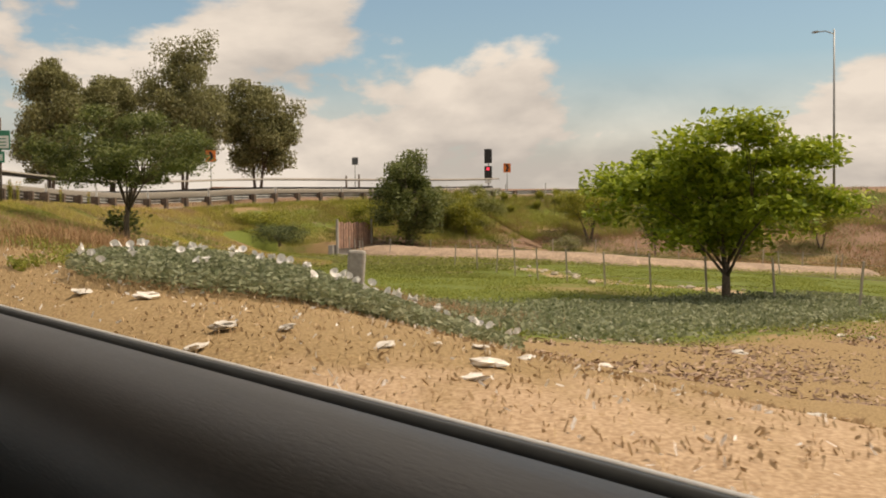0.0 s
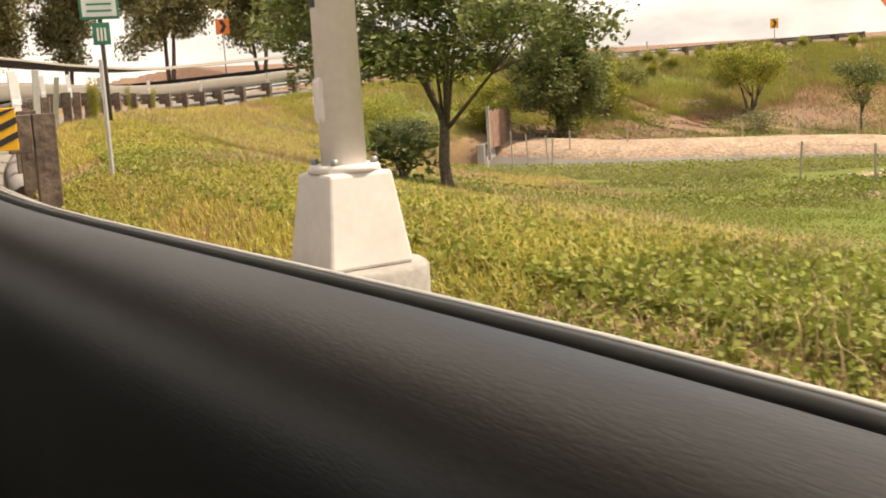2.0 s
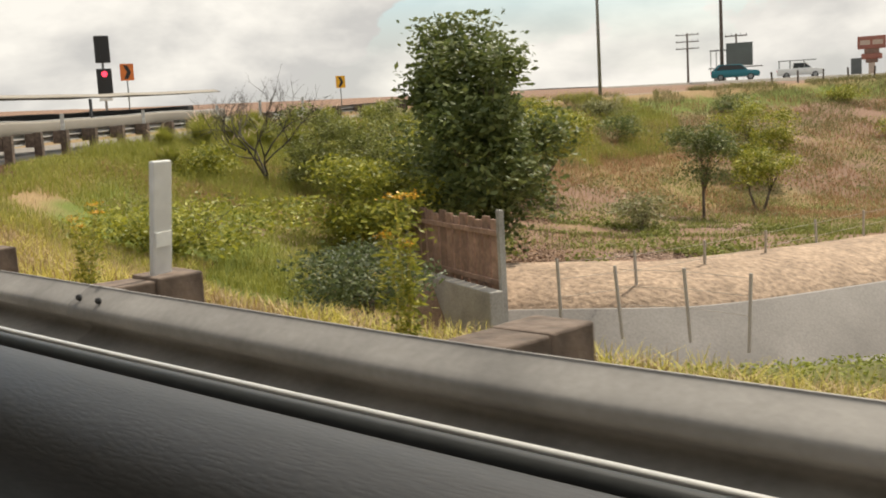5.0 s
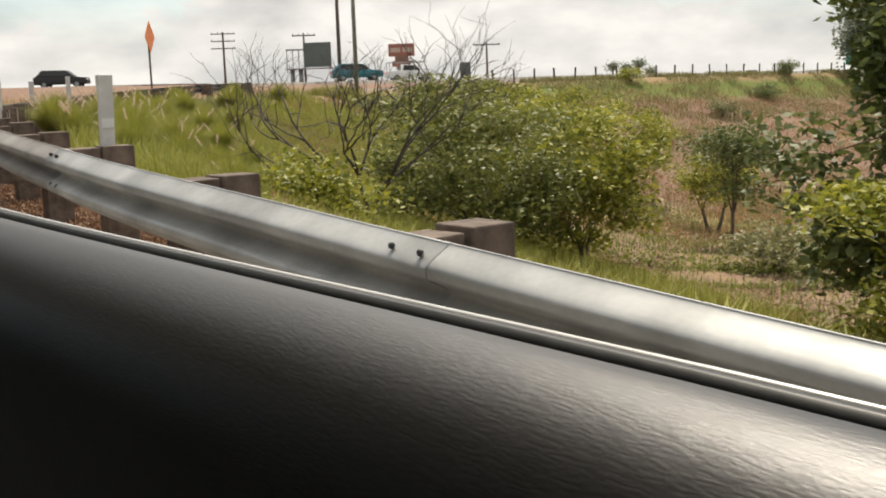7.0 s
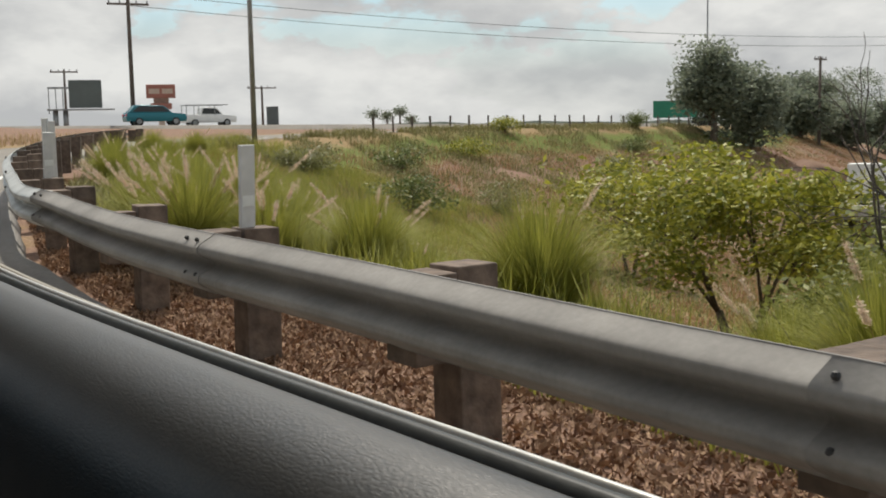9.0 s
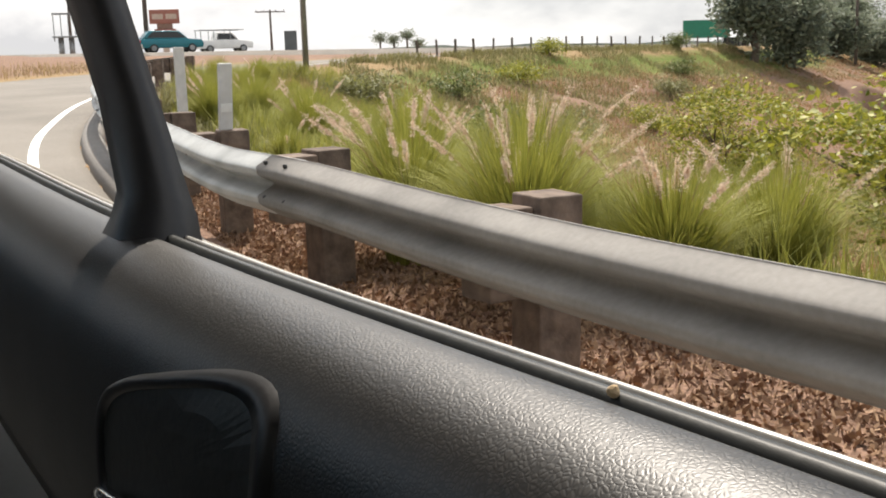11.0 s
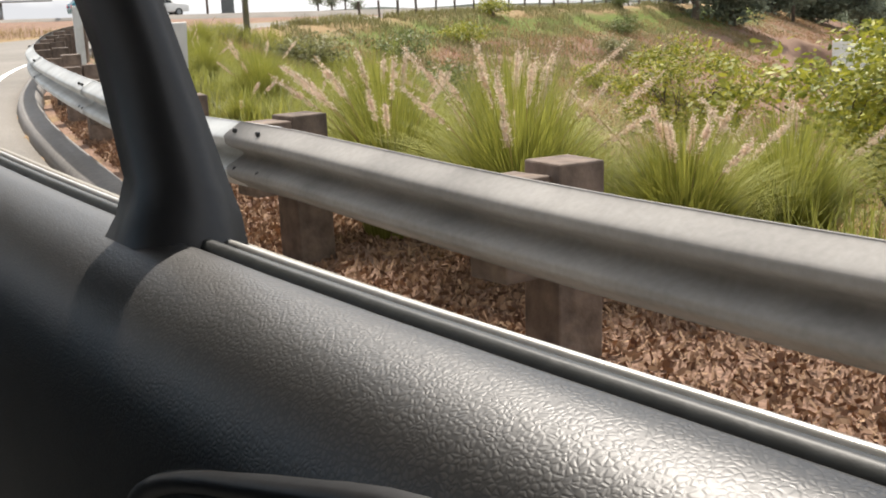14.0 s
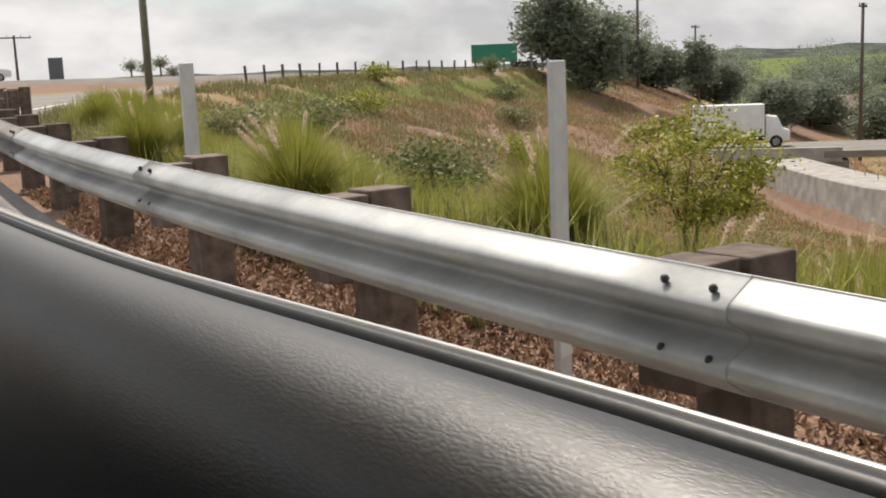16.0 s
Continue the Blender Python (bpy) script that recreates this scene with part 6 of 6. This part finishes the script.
def motor_car(name, label, x, y, turn, paint, pickup=False):
    t = thing(name, label, "car", (x, y, gz_road(x, y)), turn)
    body = part("body", extrude_side([(-2.3, 0.35), (2.3, 0.35), (2.35, 0.7), (2.2, 0.92), (1.1, 1.02), (-2.25, 1.05), (-2.35, 0.7)], 1.8), M[paint], t, smooth=True)
    if pickup:
        cab = [(1.2, 1.0), (0.6, 1.62), (-0.7, 1.66), (-0.85, 1.0)]
    else:
        cab = [(1.25, 1.0), (0.55, 1.58), (-1.6, 1.62), (-2.15, 1.05)]
    part("cabin", extrude_side(cab, 1.55), M[paint], t, smooth=True)
    for sy in (-0.79, 0.79):
        w = [(c[0] * 0.86 - 0.02, 1.08 + (c[1] - 1.0) * 0.75) for c in cab]
        part("side_window", mesh_of("side_window", [(a, sy, b) for a, b in w], [tuple(range(len(w)))], M["glass_dark"]), None, t)
    for wx in (-1.4, 1.45):
        for sy in (-0.82, 0.82):
            wheel(t, wx, sy, 0.34, 0.34)
    for sy in (-0.6, 0.6):
        part("tail_light", boxed(-2.37, -2.32, sy - 0.15, sy + 0.15, 0.75, 0.95, bevel=0.01), M["red_lamp"], t)
        part("headlight", boxed(2.3, 2.36, sy - 0.18, sy + 0.18, 0.66, 0.84, bevel=0.01), M["sign_white"], t)
    if pickup:
        for px_ in (-2.1, -1.0, 0.4):
            for sy in (-0.8, 0.8):
                part("rack_post", boxed(px_ - 0.03, px_ + 0.03, sy - 0.03, sy + 0.03, 1.0, 1.85), M["steel_grey"], t)
        for sy in (-0.8, 0.8):
            part("rack_bar", boxed(-2.2, 1.6, sy - 0.03, sy + 0.03, 1.83, 1.9), M["steel_grey"], t)
    return t


def gz_road(x, y):
    d, i = nearest(FREEWAY, x, y)
    return float(FREEWAY[i, 2][0]) + 0.06


motor_car("pickup", "white pickup truck with a ladder rack on the freeway", -18.5, 92.6, 28, "white_paint", True)
motor_car("parked_car", "teal car on the freeway", -20.5, 82.5, 28, "teal_paint")
motor_car("parked_car", "dark car on the freeway", -46, 74.8, 22, "black")


def box_truck(x, y, z, turn):
    t = thing("box_truck", "white box truck on the low bridge", "truck", (x, y, z), turn)
    part("cargo_box", boxed(-2.9, 2.6, -1.25, 1.25, 0.95, 3.4, bevel=0.04), M["white_paint"], t, "plain white cargo box")
    part("cab", extrude_side([(2.7, 0.5), (4.5, 0.5), (4.55, 1.3), (4.0, 1.5), (3.6, 2.4), (2.7, 2.5)], 2.1), M["white_paint"], t, smooth=True)
    part("windscreen", mesh_of("windscreen", [(4.02, -0.9, 1.55), (4.02, 0.9, 1.55), (3.66, 0.85, 2.3), (3.66, -0.85, 2.3)], [(0, 1, 2, 3)], M["glass_dark"]), None, t)
    part("chassis", boxed(-2.9, 4.3, -0.5, 0.5, 0.55, 0.9, bevel=0.02), M["black"], t)
    for wx in (-1.7, 3.5):
        for sy in (-1.0, 1.0):
            wheel(t, wx, sy, 0.48, 0.48, 0.3)


box_truck(38.6, 85.8, -5.44, -27)


def far_house(x, y, turn, w, h, label):
    t = placed("house", label, "house", x, y, turn)
    part("wall", boxed(-w / 2, w / 2, -3.5, 3.5, -1, h), M["stucco"], t)
    v = [(-w / 2 - 0.5, -4, h), (w / 2 + 0.5, -4, h), (w / 2 + 0.5, 4, h), (-w / 2 - 0.5, 4, h), (-w / 2, 0, h + 1.8), (w / 2, 0, h + 1.8)]
    part("roof", mesh_of("roof", v, [(0, 1, 5, 4), (2, 3, 4, 5), (1, 2, 5), (3, 0, 4), (3, 2, 1, 0)], M["roof"]), None, t)
    for k in range(3):
        xx = -w / 2 + w * (k + 0.5) / 3
        wdw = part("window", boxed(xx - 0.6, xx + 0.6, -3.56, -3.5, 0.9, 2.1), M["glass_dark"], t)
        part("sill", boxed(xx - 0.7, xx + 0.7, -3.65, -3.57, 0.78, 0.88), M["white_paint"], wdw)


far_house(75, 128, -40, 10, 2.6, "pale stucco house among far trees")
far_house(92, 112, -45, 12, 2.6, "pale stucco house among far trees")
for k, (x, y, h, w, leaf) in enumerate(((24.6, 87, 8.2, 4.6, "leaf_hazed"), (28.6, 90, 6.9, 5.0, "leaf_hazed"), (40, 112, 5.0, 6, "leaf_hazed"), (47, 119, 4.4, 6, "leaf_hazed"), (57, 124, 5.0, 7, "leaf_hazed"), (64, 138, 6.5, 10, "leaf_hazed"), (84, 140, 9, 12, "leaf_hazed"),
                                         (72, 112, 7, 8, "leaf_mid"), (100, 128, 10, 12, "leaf_hazed"), (110, 115, 10, 12, "leaf_hazed"), (60, 150, 7.5, 12, "leaf_hazed"), (120, 150, 12, 16, "leaf_hazed"), (140, 130, 11, 14, "leaf_hazed"), (66, 104, 6.5, 7, "leaf_hazed"), (76, 101, 7, 8, "leaf_mid"), (86, 97, 7, 8, "leaf_hazed"), (97, 92, 7.5, 8, "leaf_hazed"), (108, 88, 8, 9, "leaf_mid"), (120, 92, 9, 10, "leaf_hazed"), (90, 110, 8, 9, "leaf_hazed"), (130, 108, 10, 12, "leaf_hazed"), (58, 112, 5.5, 6, "leaf_hazed"), (70, 124, 6, 8, "leaf_hazed"), (62, 160, 9, 14, "leaf_hazed"), (78, 168, 10, 16, "leaf_hazed"), (95, 160, 11, 16, "leaf_hazed"), (112, 165, 11, 16, "leaf_hazed"), (52, 150, 7, 11, "leaf_hazed"), (48, 135, 6.5, 8, "leaf_hazed"), (82, 215, 12, 22, "leaf_hazed"), (104, 210, 13, 24, "leaf_hazed"), (127, 204, 13, 24, "leaf_hazed"), (150, 190, 13, 24, "leaf_hazed"))):
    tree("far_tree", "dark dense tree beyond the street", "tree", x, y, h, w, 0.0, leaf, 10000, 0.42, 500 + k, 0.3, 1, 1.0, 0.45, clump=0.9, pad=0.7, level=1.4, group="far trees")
for k, (x, y, h) in enumerate(((51.5, 117, 7.6), (78, 120, 9.5), (81, 121, 9))):
    tree("cypress", "narrow dark conifer beyond the street", "tree", x, y, h, 3.4, 0.4, "leaf_hazed", 4500, 0.4, 540 + k, 0.2, 1, 0.98, 0.3, clump=0.6, group="far trees")


def hills():
    n = 90
    v, f = [], []
    for k in range(n + 1):
        w = math.radians(-75 + 150 * k / n)
        x, y = math.sin(w) * 900, math.cos(w) * 900
        h = 6 + 7 * noise.noise(Vector((k * 0.12, 0, 0))) + 4 * noise.noise(Vector((k * 0.7, 2, 0))) + 4 * float(smooth((w - 0.25) / 0.5))
        v += [(x, y, -12), (x * 1.08, y * 1.08, max(h, 0.5))]
    for k in range(n):
        f.append((2 * k, 2 * k + 2, 2 * k + 3, 2 * k + 1))
    tagged(new("backdrop", mesh_of("backdrop", v, f, M["far_wood"], True)), "low wooded hills on the horizon", "hills", kind="structure")


hills()
